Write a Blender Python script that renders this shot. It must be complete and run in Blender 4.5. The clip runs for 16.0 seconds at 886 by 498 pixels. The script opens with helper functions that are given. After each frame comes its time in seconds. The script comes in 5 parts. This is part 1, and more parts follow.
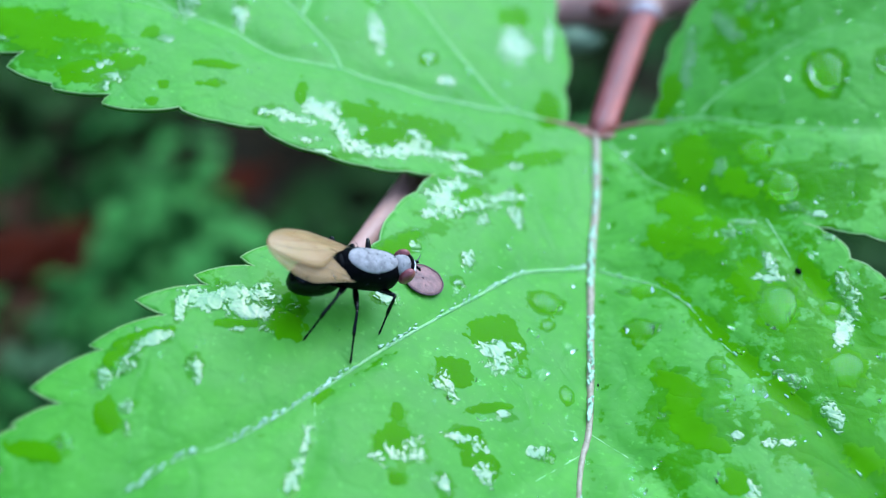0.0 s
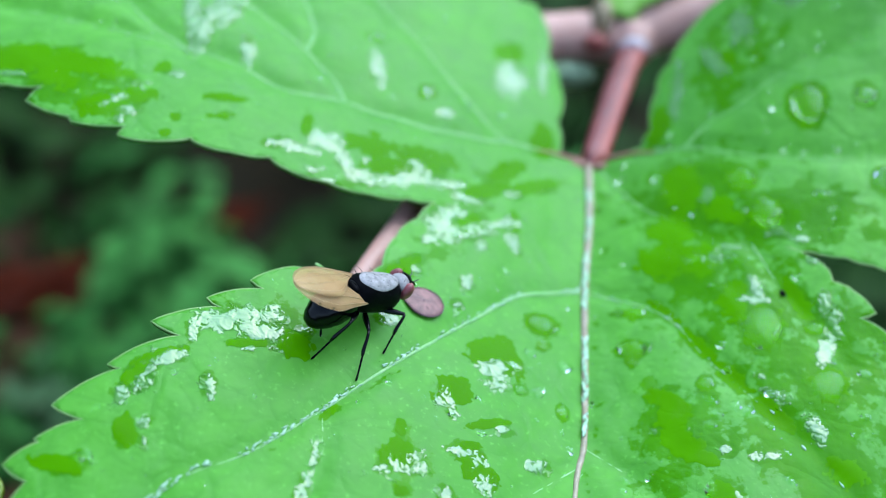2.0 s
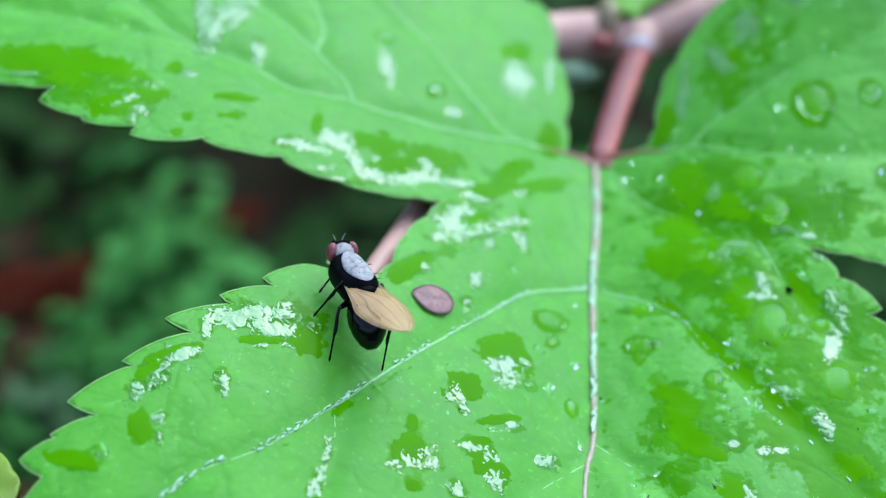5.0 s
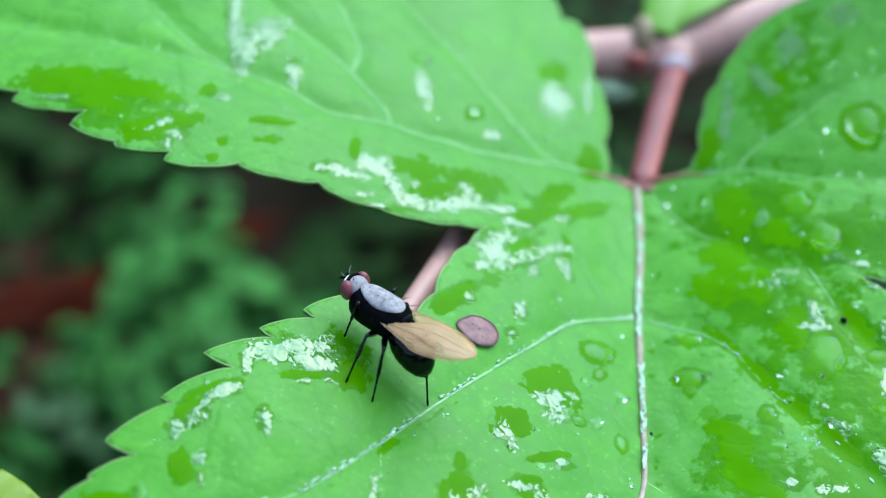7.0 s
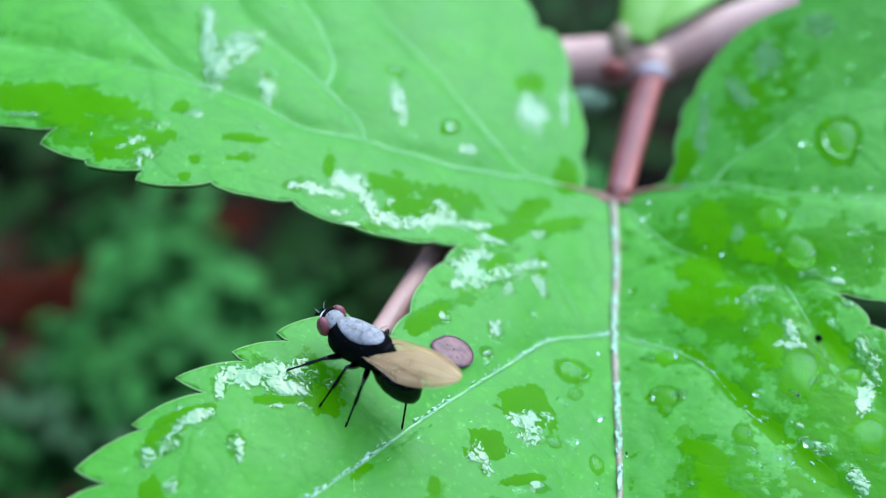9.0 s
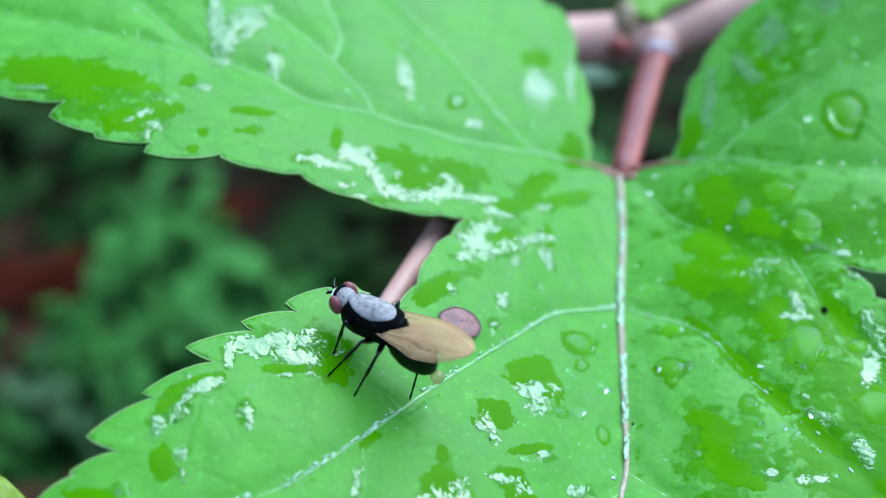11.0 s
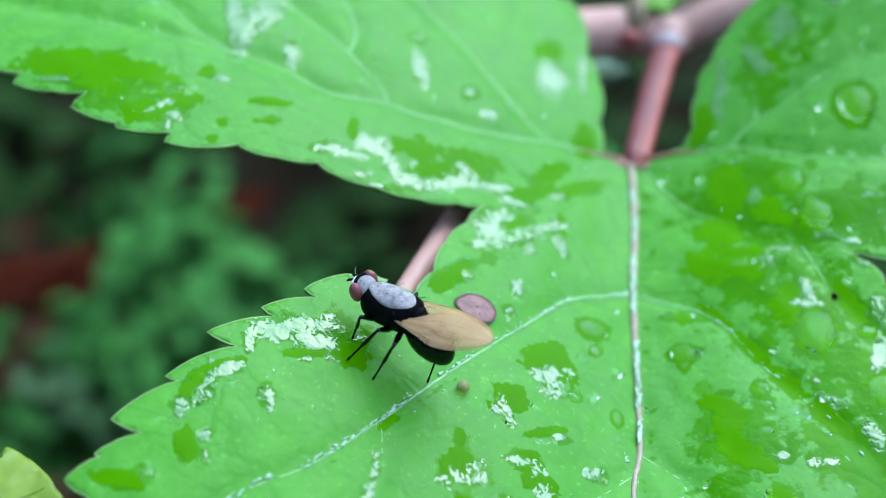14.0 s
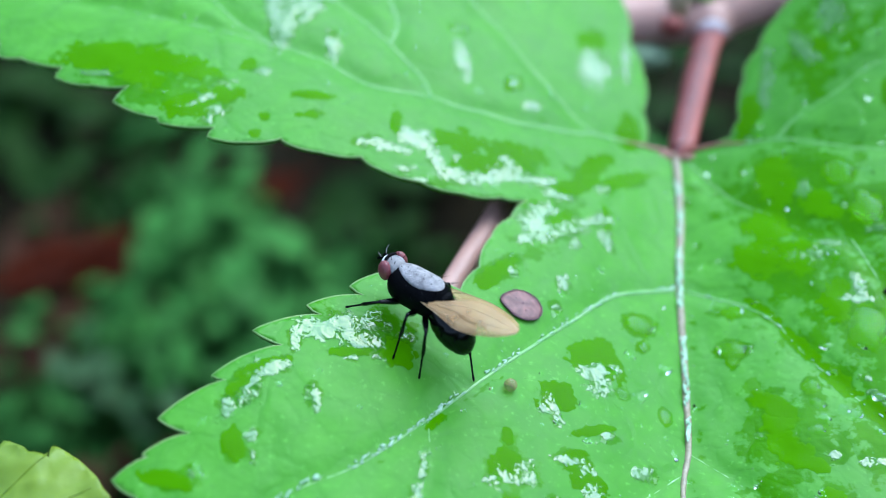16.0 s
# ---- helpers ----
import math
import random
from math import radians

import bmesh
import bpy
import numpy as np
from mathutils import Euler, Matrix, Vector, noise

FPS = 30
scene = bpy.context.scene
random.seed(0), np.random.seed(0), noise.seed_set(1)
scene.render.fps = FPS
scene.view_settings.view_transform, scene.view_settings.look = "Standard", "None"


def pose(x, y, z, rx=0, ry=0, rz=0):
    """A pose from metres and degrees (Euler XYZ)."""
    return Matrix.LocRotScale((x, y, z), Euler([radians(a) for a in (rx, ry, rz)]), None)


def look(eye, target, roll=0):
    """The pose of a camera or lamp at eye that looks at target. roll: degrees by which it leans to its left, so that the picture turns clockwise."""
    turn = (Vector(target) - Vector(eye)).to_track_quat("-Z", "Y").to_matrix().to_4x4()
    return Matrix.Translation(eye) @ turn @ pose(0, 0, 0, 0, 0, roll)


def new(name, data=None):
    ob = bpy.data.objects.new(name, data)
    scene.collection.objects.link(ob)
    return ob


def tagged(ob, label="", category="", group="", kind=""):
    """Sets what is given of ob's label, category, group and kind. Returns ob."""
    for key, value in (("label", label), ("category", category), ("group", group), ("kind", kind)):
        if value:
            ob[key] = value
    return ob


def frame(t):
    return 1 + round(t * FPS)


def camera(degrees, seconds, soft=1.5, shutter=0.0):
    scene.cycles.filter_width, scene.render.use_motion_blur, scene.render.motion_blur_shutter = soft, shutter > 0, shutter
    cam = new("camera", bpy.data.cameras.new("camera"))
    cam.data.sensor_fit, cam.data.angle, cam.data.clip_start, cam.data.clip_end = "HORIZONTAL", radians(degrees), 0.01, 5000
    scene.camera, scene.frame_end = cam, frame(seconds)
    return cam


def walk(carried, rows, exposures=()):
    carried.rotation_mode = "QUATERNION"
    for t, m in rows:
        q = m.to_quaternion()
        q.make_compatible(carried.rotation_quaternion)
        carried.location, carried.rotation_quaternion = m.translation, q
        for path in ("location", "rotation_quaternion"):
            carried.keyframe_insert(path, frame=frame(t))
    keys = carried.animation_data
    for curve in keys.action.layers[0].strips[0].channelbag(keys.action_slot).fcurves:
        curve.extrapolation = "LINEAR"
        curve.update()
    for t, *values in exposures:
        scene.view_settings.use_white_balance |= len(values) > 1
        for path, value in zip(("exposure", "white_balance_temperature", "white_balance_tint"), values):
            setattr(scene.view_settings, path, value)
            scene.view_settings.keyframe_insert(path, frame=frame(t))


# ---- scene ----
from mathutils.geometry import delaunay_2d_cdt

MM = 0.001  # the place is a leaf a few centimetres wide: lengths below are millimetres

# ---------------------------------------------------------------- camera
cam = camera(40, 16.0, soft=1.05)
cam.data.dof.use_dof = True
cam.data.dof.focus_distance = 47.2 * MM
cam.data.dof.aperture_fstop = 33.0

# seconds, eye (mm), yaw, pitch, roll (degrees)
PATH = [
    (0, -5.52, -45.32, 38.72, 2.05, -46.05, 3.03),
    (0.5, -4.80, -46.43, 39.52, 1.24, -45.54, 3.51),
    (1, -5.12, -47.07, 40.23, 1.16, -44.57, 3.48),
    (1.5, -5.17, -46.80, 39.88, 1.34, -44.32, 3.41),
    (2, -5.75, -47.29, 40.02, 1.68, -44.36, 3.11),
    (2.5, -5.48, -47.49, 40.35, 1.52, -44.23, 3.13),
    (3, -5.63, -47.36, 40.50, 1.60, -44.21, 3.11),
    (3.5, -5.68, -47.64, 40.51, 1.80, -44.21, 2.91),
    (4, -5.74, -48.10, 40.50, 1.89, -44.39, 2.89),
    (6.5, -7.29, -46.76, 39.76, 1.57, -44.13, 2.94),
    (7, -7.89, -46.10, 39.69, 2.00, -43.95, 2.76),
    (7.5, -8.28, -44.58, 39.91, 2.03, -43.71, 2.70),
    (8, -7.59, -44.98, 40.55, 1.03, -44.59, 3.31),
    (8.5, -7.49, -44.92, 40.64, 1.14, -44.61, 3.19),
    (9, -7.62, -44.87, 40.53, 0.87, -44.62, 3.39),
    (11.5, -7.79, -45.85, 40.18, 1.06, -45.22, 3.22),
    (12, -7.57, -46.15, 40.44, 1.17, -45.22, 3.10),
    (12.5, -7.70, -46.28, 40.63, 1.09, -45.18, 3.15),
    (13, -7.82, -46.48, 40.70, 1.12, -45.13, 3.14),
    (13.5, -8.02, -46.41, 40.54, 1.33, -45.22, 2.97),
    (14, -8.13, -46.46, 40.41, 1.40, -45.23, 2.92),
    (14.5, -8.27, -46.09, 40.25, 1.81, -45.45, 2.61),
    (15, -8.08, -45.30, 40.71, 2.09, -45.54, 2.28),
    (15.5, -8.36, -45.47, 40.48, 2.62, -46.01, 1.87),
    (16, -8.97, -45.60, 40.49, 3.12, -46.30, 1.61),
]


def aim(x, y, z, yaw, pitch, roll):
    a, b = radians(yaw), radians(pitch)
    way = Vector((-math.sin(a) * math.cos(b), math.cos(a) * math.cos(b), math.sin(b)))
    eye = Vector((x, y, z)) * MM
    return look(eye, eye + way * 0.05, roll)


# the film's colour drifts: seconds, stops, kelvin, tint
DRIFT = [(0, 1.56, 6100, 10), (0.5, 1.56, 5700, 10), (1.2, 1.56, 6550, 10), (1.6, 1.56, 6700, 10), (3, 1.56, 6500, 10), (6.5, 1.56, 6850, 10), (8, 1.56, 6450, 10), (9, 1.56, 6350, 10), (11.5, 1.56, 6500, 10), (13, 1.56, 6650, 10), (16, 1.56, 6500, 10)]

walk(cam, [(t, aim(*row)) for t, *row in PATH], DRIFT)

# ---------------------------------------------------------------- light
SUN_WAY = Vector((0.33, 0.51, 0.80)).normalized()  # towards the bright gap in the clouds
world = bpy.data.worlds.new("overcast_sky")
scene.world = world
world.use_nodes = True
wn = world.node_tree.nodes
sky = wn.new("ShaderNodeTexSky")
sky.sky_type = "NISHITA"
sky.sun_disc = False
sky.sun_elevation = math.asin(SUN_WAY.z)
sky.sun_rotation = math.atan2(SUN_WAY.x, SUN_WAY.y)
sky.dust_density = 1.0
world.node_tree.links.new(sky.outputs[0], wn["Background"].inputs[0])
wn["Background"].inputs[1].default_value = 0.15

sun = new("sun", bpy.data.lights.new("sun", "SUN"))
sun.data.energy = 1.5
sun.data.angle = radians(62)
sun.data.color = (0.50, 0.76, 1.0)
sun.matrix_world = look(SUN_WAY * 0.5, (0, 0, 0))


# ---------------------------------------------------------------- materials
def nodes_of(name):
    m = bpy.data.materials.new(name)
    m.use_nodes = True
    t = m.node_tree
    return m, t, t.nodes["Principled BSDF"]


def noise_tex(t, scale, detail=4.0, rough=0.55, distort=0.0):
    coord = t.nodes.new("ShaderNodeTexCoord")
    n = t.nodes.new("ShaderNodeTexNoise")
    n.inputs["Scale"].default_value = scale
    n.inputs["Detail"].default_value = detail
    n.inputs["Roughness"].default_value = rough
    n.inputs["Distortion"].default_value = distort
    t.links.new(coord.outputs["Object"], n.inputs["Vector"])
    return n.outputs["Fac"]


def ramp(t, fac, stops):
    r = t.nodes.new("ShaderNodeValToRGB")
    while len(r.color_ramp.elements) < len(stops):
        r.color_ramp.elements.new(0.5)
    for e, (p, c) in zip(r.color_ramp.elements, stops):
        e.position, e.color = p, (*c, 1) if len(c) == 3 else c
    t.links.new(fac, r.inputs[0])
    return r.outputs[0]


def mix_col(t, fac, a, b):
    m = t.nodes.new("ShaderNodeMix")
    m.data_type = "RGBA"
    for sock, v in ((m.inputs[0], fac), (m.inputs[6], a), (m.inputs[7], b)):
        if isinstance(v, (int, float)):
            sock.default_value = v
        elif isinstance(v, tuple):
            sock.default_value = (*v, 1)
        else:
            t.links.new(v, sock)
    return m.outputs[2]


def bump(t, b, height, strength, distance, before=None):
    n = t.nodes.new("ShaderNodeBump")
    n.inputs["Strength"].default_value = strength
    n.inputs["Distance"].default_value = distance
    t.links.new(height, n.inputs["Height"])
    if before is not None:
        t.links.new(before, n.inputs["Normal"])
    t.links.new(n.outputs[0], b.inputs["Normal"])
    return n.outputs[0]


def surface(name, dark, light, scale, rough=(0.4, 0.6), bumps=((3000, 0.3, 5e-5),), detail=5.0, spec=0.5, metal=0.0):
    """Two tones mixed by noise at two sizes, uneven gloss and fine relief."""
    m, t, b = nodes_of(name)
    big, fine = noise_tex(t, scale, detail), noise_tex(t, scale * 9, 3.0)
    tone = ramp(t, big, [(0.32, dark), (0.68, light)])
    tone = mix_col(t, 0.25, tone, ramp(t, fine, [(0.3, dark), (0.7, light)]))
    t.links.new(tone, b.inputs["Base Color"])
    r = ramp(t, fine, [(0.3, (rough[0],) * 3), (0.7, (rough[1],) * 3)])
    t.links.new(r, b.inputs["Roughness"])
    b.inputs["Specular IOR Level"].default_value = spec
    b.inputs["Metallic"].default_value = metal
    last = None
    for s, k, d in bumps:
        last = bump(t, b, noise_tex(t, s, 4.0), k, d, last)
    return m


def leaf_material(name, dark, light, cell=800.0, rough=(0.36, 0.5), spec=0.5):
    """Blade: soft tonal drift, a net of fine veins and a waxy bloom."""
    m, t, b = nodes_of(name)
    big = noise_tex(t, 120, 4.0)
    mid = noise_tex(t, 700, 4.0, 0.6)
    tone = ramp(t, big, [(0.3, dark), (0.7, light)])
    coord = t.nodes.new("ShaderNodeTexCoord")
    warp = t.nodes.new("ShaderNodeTexNoise")
    warp.inputs["Scale"].default_value = 500
    t.links.new(coord.outputs["Object"], warp.inputs["Vector"])
    sway = t.nodes.new("ShaderNodeVectorMath")
    sway.operation = "MULTIPLY_ADD"
    t.links.new(warp.outputs["Color"], sway.inputs[0])
    sway.inputs[1].default_value = (0.0012, 0.0012, 0.0012)
    t.links.new(coord.outputs["Object"], sway.inputs[2])
    v = t.nodes.new("ShaderNodeTexVoronoi")
    v.feature = "DISTANCE_TO_EDGE"
    v.inputs["Scale"].default_value = cell
    t.links.new(sway.outputs[0], v.inputs["Vector"])
    net = ramp(t, v.outputs["Distance"], [(0.0, (0, 0, 0)), (0.10, (1, 1, 1))])
    pale = tuple(min(1.0, c * 1.25 + 0.015) for c in light)
    tone = mix_col(t, net, mix_col(t, 0.09, tone, pale), tone)
    tone = mix_col(t, 0.22, tone, ramp(t, mid, [(0.3, dark), (0.7, light)]))
    t.links.new(tone, b.inputs["Base Color"])
    t.links.new(ramp(t, mid, [(0.3, (rough[0],) * 3), (0.7, (rough[1],) * 3)]), b.inputs["Roughness"])
    b.inputs["Specular IOR Level"].default_value = spec
    n1 = bump(t, b, net, 0.10, 2.5e-5)
    n2 = bump(t, b, noise_tex(t, 420, 3.0), 0.4, 1.6e-4, n1)
    bump(t, b, noise_tex(t, 6000, 2.0), 0.25, 1.5e-5, n2)
    return m


def wet_leaf_material(name, dark, light, wet_dark, wet_light):
    """Blade with a waxy bloom where it is dry, and a skin of rain where its wet and ruffled fields are high."""
    m, t, b = nodes_of(name)

    def math_node(op, a, c, clamp=False):
        n = t.nodes.new("ShaderNodeMath")
        n.operation, n.use_clamp = op, clamp
        for sock, v in ((n.inputs[0], a), (n.inputs[1], c)):
            if isinstance(v, (int, float)):
                sock.default_value = v
            else:
                t.links.new(v, sock)
        return n.outputs[0]

    def field(attribute, ragged, low, high):
        a = t.nodes.new("ShaderNodeAttribute")
        a.attribute_name = attribute
        total = a.outputs["Fac"]
        for tex, k in ragged:
            total = math_node("ADD", total, math_node("MULTIPLY", math_node("SUBTRACT", tex, 0.5), k))
        return math_node("MULTIPLY", math_node("SUBTRACT", total, low), 1.0 / (high - low), True)

    wet = field("wet", ((noise_tex(t, 300, 5.0, 0.6, 0.5), 0.9), (noise_tex(t, 1300, 4.0, 0.6), 0.9)), 0.50, 0.60)
    ruffled = field("ruffled", ((noise_tex(t, 560, 4.0, 0.6, 0.8), 1.7), (noise_tex(t, 2300, 3.0, 0.6, 0.5), 1.8)), 0.52, 0.66)
    big, mid, speck = noise_tex(t, 90, 4.0), noise_tex(t, 520, 5.0, 0.6), noise_tex(t, 3800, 3.0, 0.6)
    tone = ramp(t, big, [(0.3, dark), (0.7, light)])
    tone = mix_col(t, 0.45, tone, ramp(t, mid, [(0.28, dark), (0.72, light)]))
    coord = t.nodes.new("ShaderNodeTexCoord")
    v = t.nodes.new("ShaderNodeTexVoronoi")
    v.feature = "DISTANCE_TO_EDGE"
    v.inputs["Scale"].default_value = 900.0
    sway = t.nodes.new("ShaderNodeVectorMath")
    sway.operation = "MULTIPLY_ADD"
    warp = t.nodes.new("ShaderNodeTexNoise")
    warp.inputs["Scale"].default_value = 500
    t.links.new(coord.outputs["Object"], warp.inputs["Vector"])
    t.links.new(warp.outputs["Color"], sway.inputs[0])
    sway.inputs[1].default_value = (0.0014, 0.0014, 0.0014)
    t.links.new(coord.outputs["Object"], sway.inputs[2])
    t.links.new(sway.outputs[0], v.inputs["Vector"])
    net = ramp(t, v.outputs["Distance"], [(0.0, (0, 0, 0)), (0.12, (1, 1, 1))])
    tone = mix_col(t, net, mix_col(t, 0.22, tone, dark), tone)
    coarse = t.nodes.new("ShaderNodeTexVoronoi")
    coarse.feature = "DISTANCE_TO_EDGE"
    coarse.inputs["Scale"].default_value = 330.0
    t.links.new(sway.outputs[0], coarse.inputs["Vector"])
    tertiary = ramp(t, coarse.outputs["Distance"], [(0.0, (0, 0, 0)), (0.09, (1, 1, 1))])
    tone = mix_col(t, tertiary, mix_col(t, 0.30, tone, dark), tone)
    pale = tuple(min(1.0, c * 1.2 + 0.03) for c in light)
    tone = mix_col(t, ramp(t, speck, [(0.60, (0, 0, 0)), (0.72, (0.5, 0.5, 0.5))]), tone, pale)
    soaked = ramp(t, mid, [(0.3, wet_dark), (0.7, wet_light)])
    t.links.new(mix_col(t, wet, tone, soaked), b.inputs["Base Color"])
    t.links.new(math_node("ADD", math_node("SUBTRACT", 0.30, math_node("MULTIPLY", wet, 0.22)), math_node("MULTIPLY", ruffled, 0.25)), b.inputs["Specular IOR Level"])
    dry_gloss = ramp(t, mid, [(0.3, (0.38,) * 3), (0.7, (0.54,) * 3)])
    skin = math_node("MAXIMUM", wet, ruffled)
    t.links.new(mix_col(t, skin, dry_gloss, (0.14, 0.14, 0.14)), b.inputs["Roughness"])
    t.links.new(math_node("ADD", 1.45, math_node("MULTIPLY", ruffled, 0.1)), b.inputs["IOR"])
    n0 = bump(t, b, tertiary, 0.25, 6e-5)
    n1 = bump(t, b, net, 0.14, 2.5e-5, n0)
    n2 = bump(t, b, noise_tex(t, 420, 3.0), 0.6, 2.4e-4, n1)
    n3 = bump(t, b, noise_tex(t, 5200, 3.0), 0.3, 1.5e-5, n2)
    n4 = bump(t, b, noise_tex(t, 900, 2.0, 0.5, 1.2), 1.0, 3.0e-4, n3)
    t.links.new(math_node("ADD", math_node("MULTIPLY", ruffled, 0.9), math_node("MULTIPLY", wet, 0.08)), n4.node.inputs["Strength"])
    bump(t, b, ruffled, 0.5, 3e-5, n4)
    return m


def film_material(name, pigment, size, strength, depth, ior=1.33):
    """Leaf pigment under a skin of water: no bloom, a mirror surface with ripples."""
    m, t, b = nodes_of(name)
    fac = noise_tex(t, 110, 4.0)
    dark = tuple(c * 0.72 for c in pigment)
    t.links.new(ramp(t, fac, [(0.3, dark), (0.7, pigment)]), b.inputs["Base Color"])
    b.inputs["Roughness"].default_value = 0.07
    b.inputs["IOR"].default_value = ior
    n1 = bump(t, b, noise_tex(t, size, 2.0, 0.5, 0.6), strength, depth)
    bump(t, b, noise_tex(t, size * 3.1, 1.5, 0.5, 0.4), strength * 0.4, depth * 0.12, n1)
    return m


def glass_material(name, color, ior=1.33, rough=0.0):
    m, t, b = nodes_of(name)
    b.inputs["Base Color"].default_value = (*color, 1)
    b.inputs["Roughness"].default_value = rough
    b.inputs["Transmission Weight"].default_value = 1.0
    b.inputs["IOR"].default_value = ior
    bump(t, b, noise_tex(t, 900, 1.0), 0.15, 6e-5)
    return m


LEAF = wet_leaf_material("leaf_green", (0.036, 0.205, 0.009), (0.080, 0.335, 0.019), (0.032, 0.175, 0.001), (0.048, 0.230, 0.002))
LEAF_YOUNG = leaf_material("leaf_yellow_green", (0.075, 0.165, 0.005), (0.20, 0.29, 0.014), 700.0)
LEAF_EDGE = surface("leaf_rim", (0.11, 0.28, 0.05), (0.25, 0.38, 0.12), 500)
VEIN = surface("vein_pale_green", (0.11, 0.36, 0.08), (0.26, 0.48, 0.18), 900, (0.18, 0.45), ((2600, 0.9, 1.2e-4),))
RIB = surface("midrib_olive", (0.19, 0.16, 0.075), (0.44, 0.35, 0.24), 900, (0.08, 0.28), ((1800, 0.9, 2e-4),))
PETIOLE = surface("petiole_red", (0.13, 0.026, 0.022), (0.27, 0.066, 0.056), 350, (0.35, 0.55), ((1500, 0.5, 1e-4),))
PETIOLE_PALE = surface("petiole_pink", (0.26, 0.052, 0.036), (0.41, 0.11, 0.080), 350, (0.35, 0.55), ((1500, 0.5, 1e-4),))
STEM = surface("stem_pink", (0.50, 0.24, 0.18), (0.71, 0.43, 0.34), 160, (0.4, 0.6), ((900, 0.5, 1.5e-4),))
STEM_DULL = surface("stem_dull_pink", (0.58, 0.38, 0.37), (0.78, 0.58, 0.56), 160, (0.5, 0.7), ((900, 0.5, 1.5e-4),))
PAD = surface("vein_pad_red", (0.17, 0.075, 0.03), (0.32, 0.13, 0.09), 600)
STIPULE = leaf_material("stipule_green", (0.10, 0.29, 0.008), (0.17, 0.39, 0.015))
SHEATH = surface("sheath_brown", (0.20, 0.15, 0.07), (0.38, 0.28, 0.16), 300)
COLLAR = surface("collar_white", (0.50, 0.40, 0.40), (0.72, 0.64, 0.64), 400)
BUD_GREEN = surface("bud_green", (0.20, 0.34, 0.17), (0.34, 0.48, 0.28), 300)
FILM = film_material("water_film", (0.062, 0.265, 0.001), 420, 0.12, 1.2e-4)
FILM.node_tree.nodes["Principled BSDF"].inputs["Specular IOR Level"].default_value = 0.05
# index set above water's so these films mirror more of the sky
FILM_RUFFLED = film_material("water_film_ruffled", (0.050, 0.24, 0.002), 1600, 1.0, 0.85e-4, 1.78)
# pale opaque colour stands in for sky glints along the veins
BEAD_GLINT = surface("bead_glint_pale", (0.16, 0.36, 0.16), (0.42, 0.60, 0.42), 2500, (0.08, 0.25), ((2000, 0.4, 8e-5),))
WATER = glass_material("water_clear", (1.0, 1.0, 1.0), 1.26)
AMBER = glass_material("amber_liquid", (0.80, 0.58, 0.34), 1.36)
AMBER.node_tree.nodes["Principled BSDF"].inputs["Transmission Weight"].default_value = 0.85
BLACK = surface("chitin_black", (0.0006, 0.0006, 0.0008), (0.002, 0.002, 0.0025), 1500, (0.14, 0.24), ((9000, 0.25, 1e-5),), spec=0.20)
BLACK_MATT = surface("chitin_black_dusted", (0.0006, 0.0006, 0.0008), (0.003, 0.003, 0.004), 2500, (0.35, 0.6), ((9000, 0.5, 2e-5),), spec=0.04)
GREY = surface("silver_bloom", (0.13, 0.118, 0.115), (0.42, 0.385, 0.37), 3400, (0.5, 0.7), ((9000, 0.8, 3e-5),))
WHITE_DUST = surface("white_dust", (0.09, 0.085, 0.08), (0.36, 0.33, 0.315), 2500, (0.5, 0.7), ((12000, 0.7, 1e-5),))
WHITE = surface("white_bloom", (0.5, 0.5, 0.5), (0.8, 0.8, 0.8), 3000, (0.5, 0.7), ((12000, 0.5, 1e-5),))
EYE = surface("eye_red", (0.15, 0.026, 0.030), (0.27, 0.068, 0.070), 2600, (0.3, 0.45), ((20000, 0.5, 1.2e-5),))
HUSK = surface("husk_mauve", (0.095, 0.040, 0.036), (0.33, 0.14, 0.12), 2400, (0.4, 0.6), ((5000, 0.8, 4e-5),))
HUSK_RIM = surface("husk_rim_dark", (0.05, 0.02, 0.025), (0.11, 0.045, 0.05), 1800)
# the shade beneath the leaf is put into this near-black soil colour
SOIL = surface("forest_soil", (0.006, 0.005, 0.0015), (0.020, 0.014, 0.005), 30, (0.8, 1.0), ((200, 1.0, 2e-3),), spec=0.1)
BG_GREEN = leaf_material("undergrowth_green", (0.026, 0.125, 0.018), (0.050, 0.21, 0.038), 300.0, (0.6, 0.8), 0.12)
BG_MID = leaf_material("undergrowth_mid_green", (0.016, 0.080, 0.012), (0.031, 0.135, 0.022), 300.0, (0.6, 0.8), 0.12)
BG_PALE = leaf_material("undergrowth_grey_green", (0.030, 0.080, 0.026), (0.070, 0.140, 0.055), 300.0, (0.6, 0.8), 0.12)
# darker copy of the undergrowth green, shade included in its colour
BG_SHADED = leaf_material("undergrowth_shaded", (0.005, 0.024, 0.002), (0.013, 0.046, 0.004), 300.0, (0.6, 0.8), 0.1)
DEAD = surface("dead_leaf_red", (0.028, 0.004, 0.001), (0.066, 0.009, 0.002), 60, (0.6, 0.8), ((400, 0.6, 5e-4),), spec=0.05)
DEAD_BROWN = surface("dead_leaf_brown", (0.030, 0.012, 0.006), (0.060, 0.026, 0.014), 60, (0.6, 0.8), ((400, 0.6, 5e-4),), spec=0.05)


ADDED_HEDGE = surface("added_shrub_wall", (0.006, 0.013, 0.002), (0.030, 0.065, 0.010), 6, (0.7, 0.9), ((20, 1.0, 0.05),), spec=0.1)


